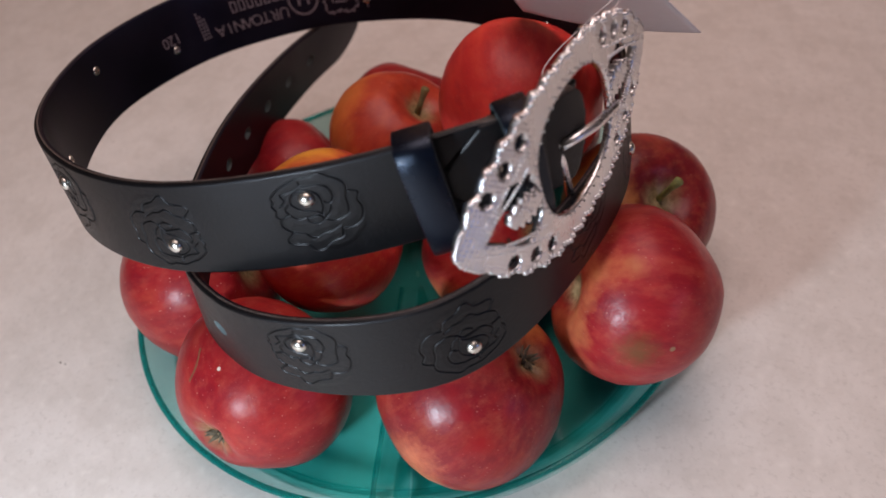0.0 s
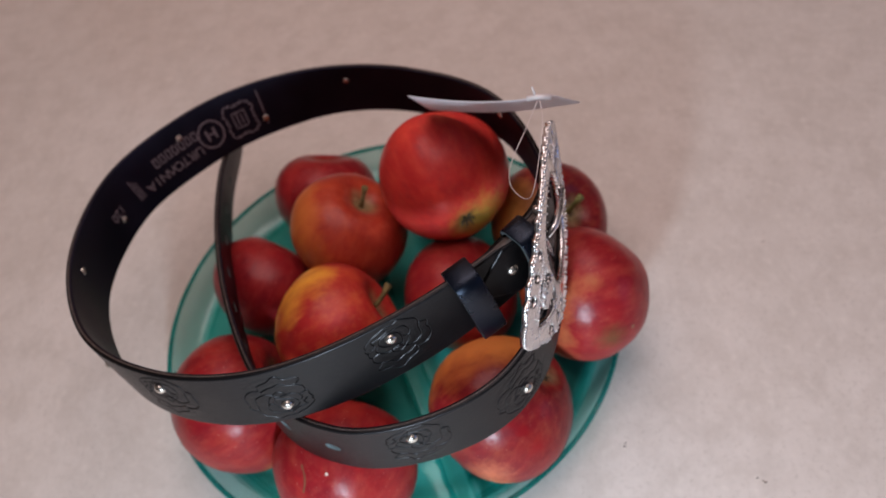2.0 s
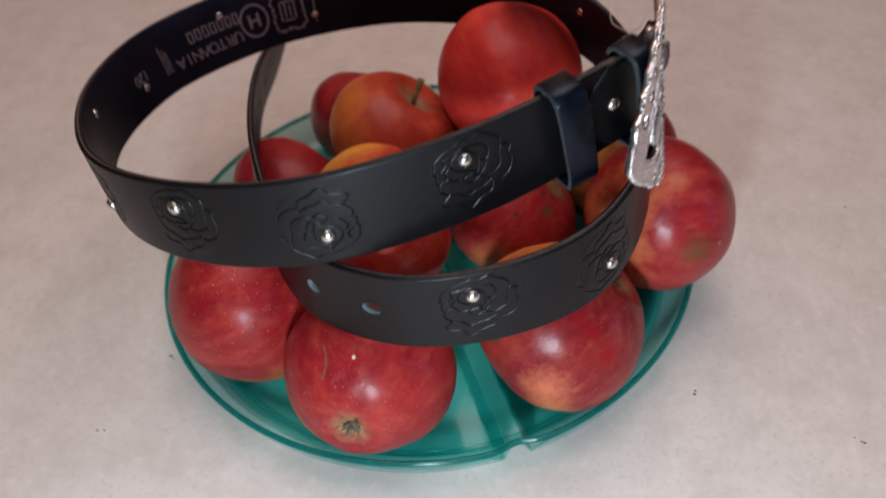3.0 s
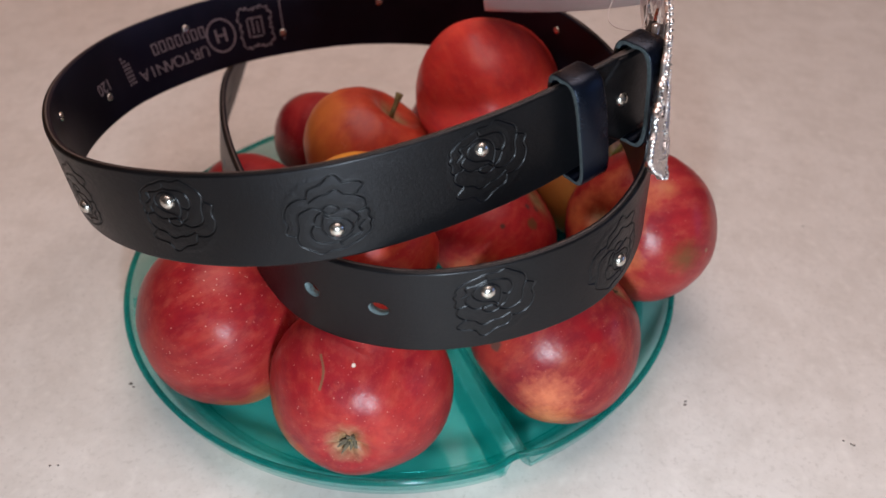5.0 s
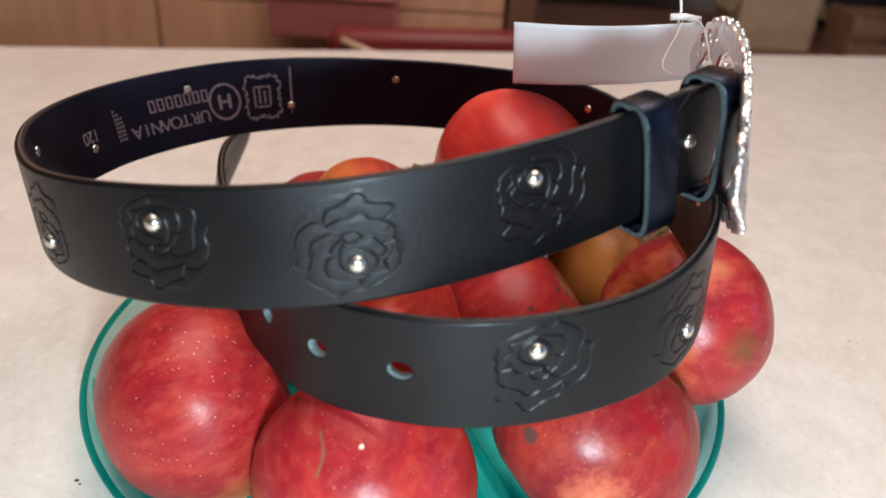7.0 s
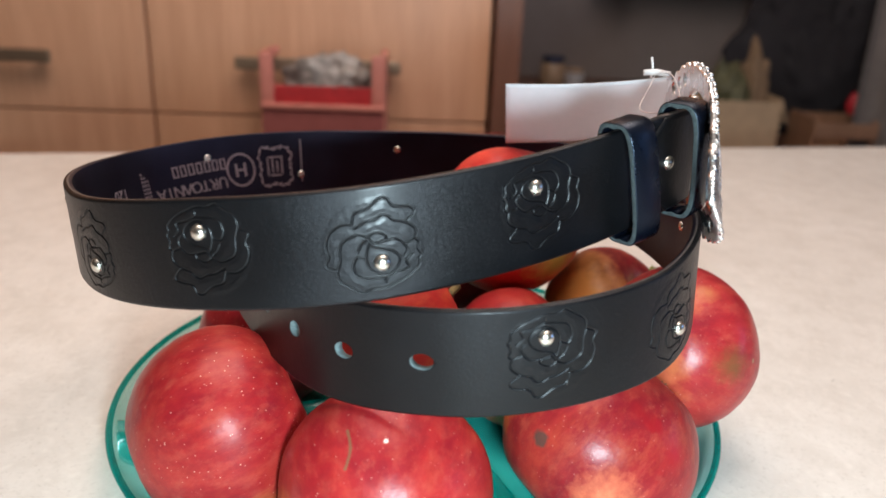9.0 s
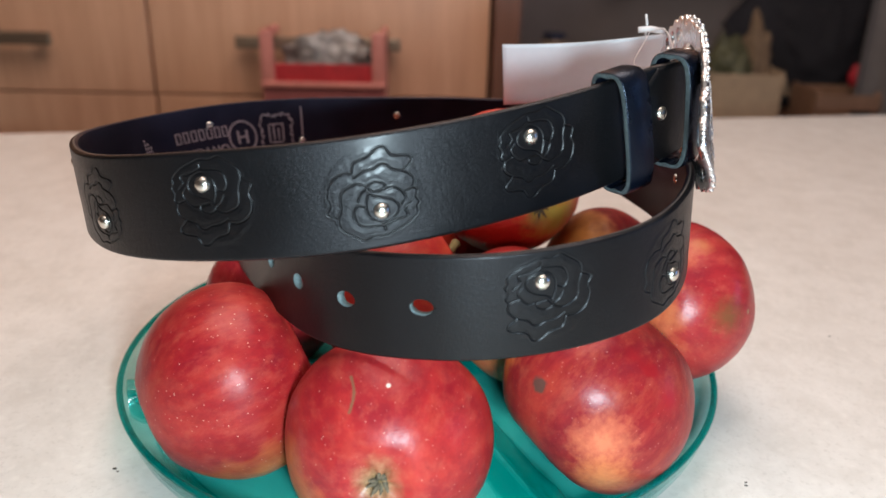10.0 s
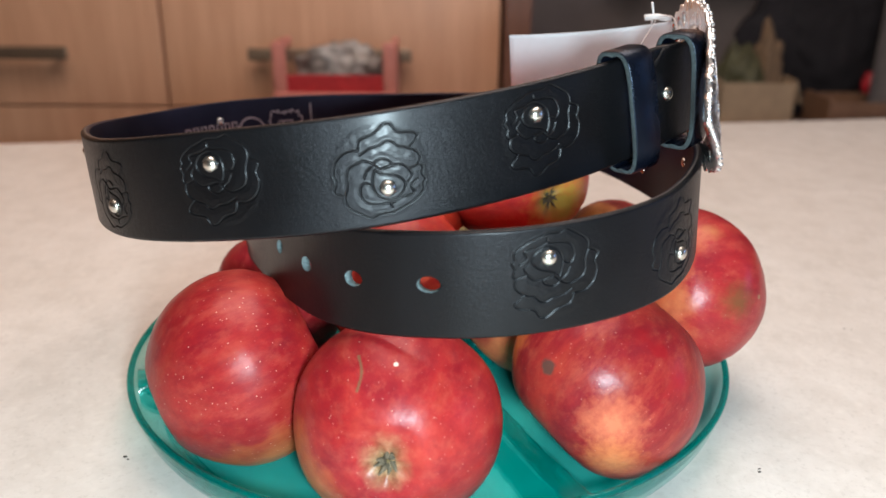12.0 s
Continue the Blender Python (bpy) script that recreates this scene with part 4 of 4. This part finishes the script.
def leather_belt():
    belt = thing("leather_belt", "black rose-embossed leather belt with western buckle coiled on apples", "belt", (0, 0, 0.06))
    belt_back = Matrix.Translation((0, 0, -0.06))

    def outer(s, v):
        round_off = np.sqrt(np.clip(1 - (np.clip(np.abs(v) - (WIDTH / 2 - 0.0013), 0, 0.0013) / 0.0013) ** 2, 0.02, 1))
        return strap.at(s, v, THICK / 2 * round_off + rose_relief(s, v))

    def inner(s, v):
        round_off = np.sqrt(np.clip(1 - (np.clip(np.abs(v) - (WIDTH / 2 - 0.0009), 0, 0.0009) / 0.0009) ** 2, 0.1, 1))
        return strap.at(s, v, -THICK / 2 * round_off)

    def shape(s, v):
        half = WIDTH / 2 - 0.0015 * np.clip((0.016 - s) / 0.02, 0, 1)
        d = np.abs(v) - half
        end = np.hypot(np.maximum(s - (S_END - 0.03), 0) / 0.03, v / (WIDTH / 2)) - 1
        d = np.maximum(d, np.where(s > S_END - 0.03, end * 0.016, d))
        for h in HOLES:
            d = np.maximum(d, 0.0021 * (1 - np.hypot((s - h) / 0.0043, (v - 0.0008) / 0.0030)))
        slot = 0.003 * (1 - np.hypot((s + 0.0165) / 0.0055, (v + 0.001) / 0.0030))
        fold = 0.5 * (np.hypot(np.maximum(-0.0165 - s, 0) / 0.0070, v / (WIDTH / 2 - 0.001)) - 1) * 0.012
        d = np.where(s < -0.0165, np.maximum(d, fold), d)
        return np.maximum(d, slot)

    s_first = -0.0235
    along, at = [], s_first
    while at < S_END + 0.0006:
        along.append(at)
        rose = min(abs(at - s0) for i, (s0, _) in enumerate(STUDS) if i not in UNSEEN) < 0.0195
        at += 0.00025 if rose else 0.00035 if min(abs(at - h) for h in HOLES) < 0.005 else 0.0010
    verts, quads = cut_sheet(along, np.linspace(-WIDTH / 2, WIDTH / 2, 157), shape, outer, inner)
    data = raw_mesh("strap", verts, quads)
    sheet = (len(quads) - CUT_WALLS[0]) // 2
    walls = np.zeros(len(quads), np.int32)
    walls[sheet:2 * sheet] = 2
    walls[2 * sheet:] = 3
    mid = verts[quads].mean(1)
    for h in HOLES:
        walls[-CUT_WALLS[0]:][np.linalg.norm(mid[-CUT_WALLS[0]:] - strap.at(h, 0.0, 0.0), axis=1) < 0.006] = 1
    ob = mesh_object("strap", data, LEATHER, belt)
    ob.matrix_parent_inverse = belt_back
    for extra in (HOLE_RAW, INNER, CUT_EDGE):
        data.materials.append(extra)
    data.polygons.foreach_set("material_index", walls)

    # studs with their backs
    def stud_mesh():
        bm = bmesh.new()
        lathe_into(bm, [(0.0029, -0.0004), (0.0030, 0.0003), (0.0027, 0.0011), (0.0020, 0.0018), (0.0011, 0.0022), (0, 0.0023)], 20)
        data = bpy.data.meshes.new("stud")
        bm.to_mesh(data)
        bm.free()
        data.materials.append(NICKEL)
        data.polygons.foreach_set("use_smooth", [True] * len(data.polygons))
        return data

    def back_mesh():
        bm = bmesh.new()
        lathe_into(bm, [(0.0022, 0.0002), (0.0021, -0.0006), (0.0014, -0.0009), (0.0008, -0.0005), (0, -0.0004)], 16)
        data = bpy.data.meshes.new("stud_back")
        bm.to_mesh(data)
        bm.free()
        data.materials.append(NICKEL)
        data.polygons.foreach_set("use_smooth", [True] * len(data.polygons))
        return data

    dome, cap = stud_mesh(), back_mesh()
    for s0, v0 in STUDS + [(0.012, 0.001)]:
        for name, mesh, off in (("stud", dome, THICK / 2 + (0.0004 if s0 < 0.02 else 0)), ("stud_back", cap, -THICK / 2)):
            p = new(name, mesh)
            p.parent = belt
            p.matrix_basis = belt_back @ strap.axes_at(s0, v0, off)

    # the folded end behind the buckle
    def fold(s, v):
        return np.abs(v) - (0.017 - 0.010 * np.clip((s - 0.008) / 0.034, 0, 1))

    fv, fq = cut_sheet(np.arange(s_first, 0.046, 0.001), np.linspace(-0.019, 0.019, 41), fold, lambda s, v: strap.at(s, v, -THICK / 2 - 0.0006 + 0 * v), lambda s, v: strap.at(s, v, -THICK * 1.5 - 0.0002 + 0 * v))
    p = mesh_object("folded_end", raw_mesh("folded_end", fv, fq), LEATHER, belt)
    p.matrix_parent_inverse = belt_back

    # the overlapping tapered end on the face, between the keepers
    def flap(s, v):
        return np.abs(v) - (0.0192 - 0.0125 * np.clip((s - 0.013) / 0.015, 0, 1))

    def flap_face(s, v):
        return strap.at(s, v, THICK / 2 + 0.0010 * np.clip(-flap(s, v) / 0.0012, 0.15, 1))

    fv, fq = cut_sheet(np.arange(-0.006, 0.0285, 0.0005), np.linspace(-0.0205, 0.0205, 83), flap, flap_face, lambda s, v: strap.at(s, v, THICK / 2 - 0.0006 + 0 * v))
    p = mesh_object("flap", raw_mesh("flap", fv, fq), LEATHER, belt)
    p.matrix_parent_inverse = belt_back

    # two keeper loops
    for s0, wide, half, deep in ((0.0340, 0.0130, 0.0240, 0.0098), (0.0020, 0.0110, 0.0236, 0.0100)):
        bm = bmesh.new()
        m = strap.axes_at(s0, 0.0, 0.0022)
        loops = []
        section = []
        for k in range(72):
            a = math.tau * k / 72
            ca, sa = math.cos(a), math.sin(a)
            section.append((half * math.copysign(abs(sa) ** 0.50, sa), deep * math.copysign(abs(ca) ** 0.50, ca)))
        prof = [(-wide / 2, 0.0004), (-wide / 2 + 0.0005, 0.0), (wide / 2 - 0.0005, 0.0), (wide / 2, 0.0004), (wide / 2, 0.0023), (wide / 2 - 0.0005, 0.0027), (-wide / 2 + 0.0005, 0.0027), (-wide / 2, 0.0023)]
        for y, z in section:
            ny, nz = y / half ** 2, z / deep ** 2
            nl = math.hypot(ny, nz)
            loops.append([bm.verts.new(m @ Vector((x, y - ny / nl * d, z - nz / nl * d))) for x, d in prof])
        for i in range(len(loops)):
            a, b = loops[i], loops[(i + 1) % len(loops)]
            for k in range(len(prof)):
                f = bm.faces.new((a[k], b[k], b[(k + 1) % len(prof)], a[(k + 1) % len(prof)]))
                f.material_index = 1 if k in (3, 7) else 0
        p = part("keeper_loop", bm, KEEPER, belt, "leather keeper loop with raw grey-blue edges")
        p.data.materials.append(RAW)
        p.matrix_parent_inverse = belt_back

    buckle(belt, belt_back)
    inner_print(belt, belt_back)
    return belt


def plate_at(l, v, off):
    """The curved buckle: l along, v up, off outward."""
    l, v, off = np.broadcast_arrays(np.asarray(l, float), v, off)
    y = -0.055 + 0.94 * l
    away = y + 0.055
    reach = np.clip(-away / 0.0616, 0, 1.2)
    x = np.where(l < 0, 0.1148 + 0.085 * away - 0.0100 * reach ** 3.2, 0.1148 + 0.085 * away - away ** 2)
    z = 0.1655 + 0.10 * l + 0.002 * np.clip((-l - 0.03) / 0.035, 0, 1) ** 2
    slope = np.where(l < 0, 0.085 + 0.520 * reach ** 2.2, 0.085 - 2 * away)
    twist = 0.12 + 0.18 * np.where(l < 0, reach, 0) ** 1.6
    n = np.stack([np.ones_like(y), -slope, twist], -1)
    n /= np.linalg.norm(n, axis=-1)[..., None]
    return np.stack([x, y, z], -1) + v[..., None] * np.stack([-twist, -0.08 * np.ones_like(y), np.sqrt(0.99 - twist ** 2)], -1) + n * off[..., None]


def outline_half(l):
    a = np.clip(np.abs(l) / 0.0655, 0, 1)
    body = 0.0285 * (1 - a ** 2.2) + 0.0075 * np.sqrt(np.clip(1 - a ** 6, 0, 1))
    return body * 0.93 + 0.0010 * np.cos(l * 700) * (a < 0.93)


def buckle_shape(l, v):
    d = (np.abs(v) - outline_half(l)) * 0.8
    d = np.maximum(d, np.abs(l) - 0.0655)
    window = 0.017 * (1 - ((np.abs(l) / 0.0270) ** 2.3 + (np.abs(v) / 0.0238) ** 2.3) ** (1 / 2.3))
    d = np.maximum(d, window)
    for side in (-1, 1):
        x = side * l
        # pointed opening with a small tongue in each wing
        drop = 0.008 * (1 - np.hypot((x - 0.0420) / 0.0148, v / (0.0130 * np.clip((0.0555 - x) / 0.0145 * 0.9, 0.03, 1))))
        tongue = 0.004 * (1 - np.hypot((x - 0.0355) / 0.0088, v / (0.0042 + 0.0012 * np.cos(x * 1900))))
        d = np.maximum(d, np.minimum(drop, -tongue))
        d = np.maximum(d, 0.003 * (1 - np.hypot((x - 0.0325) / 0.0040, (v - 0.0085) / 0.0032)))
        for hx, hv in ((0.0290, 0.0226), (0.0384, 0.0188), (0.0482, 0.0140)):
            for up in (-1, 1):
                d = np.maximum(d, 0.0024 * (1 - np.hypot((x - hx) / 0.0031, (v - up * hv) / 0.0029)))
    return d


def buckle(belt, back):
    def face(l, v):
        grain = 0.00022 * np.sin(l * 2600) * np.sin(v * 2600) * (np.abs(l) > 0.024)
        return plate_at(l, v, 0.0016 + 0.0011 * np.clip(1 - np.abs(v) / 0.03, 0, 1) + grain)

    verts, quads = cut_sheet(np.arange(-0.0715, 0.0716, 0.0005), np.arange(-0.0330, 0.0331, 0.0005), buckle_shape, face, lambda l, v: plate_at(l, v, -0.0004 + 0 * v))
    frame_ob = mesh_object("buckle", raw_mesh("buckle", verts, quads), CHROME, belt)
    frame_ob.matrix_parent_inverse = back
    tagged(frame_ob, "polished chrome western buckle with pierced wings")

    bm = bmesh.new()

    def bead(l, v, r, off=0.0022):
        c = Vector(plate_at(l, v, off))
        made = bmesh.ops.create_icosphere(bm, subdivisions=1, radius=r)["verts"]
        bmesh.ops.translate(bm, vec=c, verts=made)

    for side in (-1, 1):
        l = -0.0645
        while l < 0.0646:
            bead(l, side * (float(outline_half(np.array(l))) - 0.0007), 0.00105, 0.0018)
            l += 0.0023 if abs(l) < 0.06 else 0.0010
        for k in range(44):
            a = math.tau * k / 44
            bead(0.0286 * math.cos(a), 0.0252 * math.sin(a), 0.0006, 0.0024)
        for k in range(22):
            t = k / 21
            for up in (-1, 1):
                bead(side * (0.030 + 0.026 * t), up * (0.0115 * (1 - t) ** 0.8 + 0.0012), 0.0007, 0.0023)
                bead(side * (0.028 + 0.031 * t), up * (0.0160 * (1 - t) ** 0.9 + 0.0022), 0.0006, 0.0023)
        for k in range(16):
            t = k / 15
            bead(side * (0.029 + 0.016 * t), 0.0022 * math.sin(t * 15), 0.0006, 0.0024)
    p = part("beading", bm, CHROME, belt, "fine chrome beading round the buckle")
    p.matrix_parent_inverse = back

    bm = bmesh.new()
    tube_into(bm, [plate_at(-0.004, 0.024, -0.003), plate_at(-0.004, 0, -0.004), plate_at(-0.004, -0.024, -0.003)], 0.0016, 10)
    p = part("bar", bm, CHROME, belt)
    p.matrix_parent_inverse = back
    bm = bmesh.new()
    tube_into(bm, [plate_at(-0.005, 0.0005, -0.002), plate_at(0.001, 0.001, 0.0016), plate_at(0.012, -0.0025, 0.0030), plate_at(0.0265, -0.0060, 0.0036), plate_at(0.0300, -0.0068, 0.0028)], [0.0017, 0.0019, 0.0019, 0.0017, 0.0012], 12)
    p = part("prong", bm, CHROME, belt, "thin chrome buckle prong")
    p.matrix_parent_inverse = back


def inner_print(belt, back):
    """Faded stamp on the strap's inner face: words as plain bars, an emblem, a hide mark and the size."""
    def put(name, pieces, label=""):
        bm = bmesh.new()
        for s, v, ls, lv in pieces:
            corners = [(-1, -1), (1, -1), (1, 1), (-1, 1)]
            top = [bm.verts.new(strap.at(s + a * ls / 2, v + b * lv / 2, -THICK / 2 - 0.00022)) for a, b in corners]
            low = [bm.verts.new(strap.at(s + a * ls / 2, v + b * lv / 2, -THICK / 2 + 0.0004)) for a, b in corners]
            bm.faces.new(top)
            for k in range(4):
                bm.faces.new((top[k], low[k], low[(k + 1) % 4], top[(k + 1) % 4]))
        p = part(name, bm, PRINT, belt, label, smooth=False)
        p.matrix_parent_inverse = back

    def stamp(name, sign, s, v, size, turn, label=""):
        curve = bpy.data.curves.new(name, "FONT")
        curve.body = sign
        curve.size, curve.extrude, curve.align_x, curve.align_y = size, 0.0003, "CENTER", "CENTER"
        probe = bpy.data.objects.new("probe", curve)
        data = bpy.data.meshes.new_from_object(probe)
        bpy.data.objects.remove(probe)
        p = mesh_object(name, data, PRINT, belt, smooth=False)
        p.matrix_basis = back @ strap.axes_at(s, v, -THICK / 2 - 0.0001) @ pose(0, 0, 0, 0, 180, 0) @ pose(0, 0, 0, 0, 0, 180 + turn)
        if label:
            tagged(p, label)

    def ring(s, v, rs, rv, n, lw, wob=0.0, lobes=4):
        out = []
        for k in range(n):
            a = math.tau * k / n
            w = 1 + wob * math.cos(lobes * a)
            out.append((s + rs * w * math.cos(a), v + rv * w * math.sin(a), lw, lw))
        return out

    for k, sign in enumerate("AINWOTRU"):
        stamp("letter", sign, 0.4045 + 0.0057 * k, -0.0066, 0.0090, 180)
    for k in range(7):
        at = 0.4165 + 0.0050 * k
        put("letter_bar", [(at - 0.0014, 0.0038, 0.0009, 0.0064), (at + 0.0014, 0.0038, 0.0009, 0.0064), (at, 0.0066, 0.0019, 0.0009), (at, 0.0010, 0.0019, 0.0009)])
    put("emblem", ring(0.4575, -0.0010, 0.0088, 0.0094, 60, 0.0012) + [(0.4547, -0.0010, 0.0016, 0.008), (0.4603, -0.0010, 0.0016, 0.008), (0.4575, -0.0010, 0.005, 0.0014)], "faded round stamped emblem")
    jag = ring(0.480, -0.0008, 0.0108, 0.0125, 110, 0.0011, -0.15)
    jag = [(a + 0.0006 * math.sin(0.9 * k), b + 0.0006 * math.cos(1.3 * k), c, d) for k, (a, b, c, d) in enumerate(jag)]
    inside = [(0.4752 + 0.0030 * k, -0.001 + 0.001 * (k % 2), 0.0010, 0.011 - 0.002 * (k % 3)) for k in range(4)]
    put("hide_mark", jag + inside + [(0.480, 0.0048, 0.009, 0.0010), (0.480, -0.0062, 0.007, 0.0010)], "faded stamped hide outline")
    put("stamp_line", [(0.4965, 0.002, 0.0010, 0.026)])
    put("code_bars", [(0.3935 + 0.0019 * c, -0.0078 + 0.0021 * k, 0.0011, 0.0013) for c in range(3) for k in range(8 - c)])
    stamp("size_mark", "120", 0.3730, -0.0005, 0.0085, 180, "faded stamped size number")


leather_belt()


# ---- the card on the buckle ----
def price_tag():
    ob = thing("price_tag", "blank white card tag tied to the buckle", "tag", (0.09, 0.03, 0.16))
    inv = Matrix.Translation((-0.09, -0.03, -0.16))
    us, vs = np.linspace(0, 1, 30), np.linspace(0, 1, 16)
    tl, tr = Vector((0.0405, 0.0320, 0.1768)), Vector((0.1200, 0.0130, 0.1860))
    bl, br = Vector((0.0450, 0.0585, 0.1402)), Vector((0.1330, 0.0400, 0.1540))

    def sheet(off):
        def f(u, v):
            out = []
            for a, b in zip(u, v):
                p = tl.lerp(tr, a).lerp(bl.lerp(br, a), b)
                p = p + Vector((0, -0.95, -0.3)) * (0.0035 * math.sin(math.pi * a) + off)
                out.append(p)
            return np.array(out)
        return f
    verts, quads = cut_sheet(us, vs, lambda u, v: -0.1 + 0 * u, sheet(0.0003), sheet(-0.0003))
    p = mesh_object("card", raw_mesh("card", verts, quads), PAPER, ob)
    p.matrix_parent_inverse = inv
    bm = bmesh.new()
    a = Vector((0.1115, 0.0120, 0.1868))
    way = [a, Vector((0.1045, -0.006, 0.1835)), Vector((0.0965, -0.0235, 0.1775)), Vector((0.0965, -0.037, 0.1770)), Vector((0.1035, -0.0480, 0.1800)), Vector((0.1080, -0.0440, 0.1840)), Vector((0.1130, -0.010, 0.1900)), a]
    pts = []
    for i in range(len(way) - 1):
        p0, p1, p2, p3 = way[max(i - 1, 0)], way[i], way[i + 1], way[min(i + 2, len(way) - 1)]
        for k in range(8):
            u = k / 8
            pts.append(0.5 * (2 * p1 + (p2 - p0) * u + (2 * p0 - 5 * p1 + 4 * p2 - p3) * u * u + (3 * p1 - p0 - 3 * p2 + p3) * u ** 3))
    tube_into(bm, pts, 0.00022, 6)
    tube_into(bm, [a + Vector((-0.002, 0, -0.002)), a + Vector((-0.002, -0.001, 0.004)), a + Vector((-0.003, -0.001, 0.0085))], 0.0006, 6)
    tube_into(bm, [a + Vector((-0.006, -0.001, 0.001)), a + Vector((0, -0.001, 0.0015)), a + Vector((0.007, -0.001, 0.0005))], 0.0016, 6)
    p = part("nylon_tie", bm, NYLON, ob, "thin clear nylon tie")
    p.matrix_parent_inverse = inv
    return ob


price_tag()


# ---- crumbs on the table ----
def crumbs():
    bm = bmesh.new()
    rng = random.Random(4)
    for x, y, n in ((0.1495, -0.0965, 3), (-0.138, -0.090, 2), (0.224, -0.118, 3), (-0.159, -0.142, 2), (-0.28, 0.02, 2), (0.26, 0.05, 2)):
        for _ in range(n):
            made = bmesh.ops.create_icosphere(bm, subdivisions=1, radius=rng.uniform(0.0003, 0.0006))["verts"]
            bmesh.ops.scale(bm, vec=(rng.uniform(0.8, 2.4), rng.uniform(0.8, 1.6), 0.6), verts=made)
            bmesh.ops.translate(bm, vec=(x + rng.gauss(0, 0.002), y + rng.gauss(0, 0.002), 0.0003), verts=made)
    return tagged(part("crumbs", bm, CRUMB), "tiny dark crumbs scattered on the tabletop", "crumbs", kind="stuff")


crumbs()
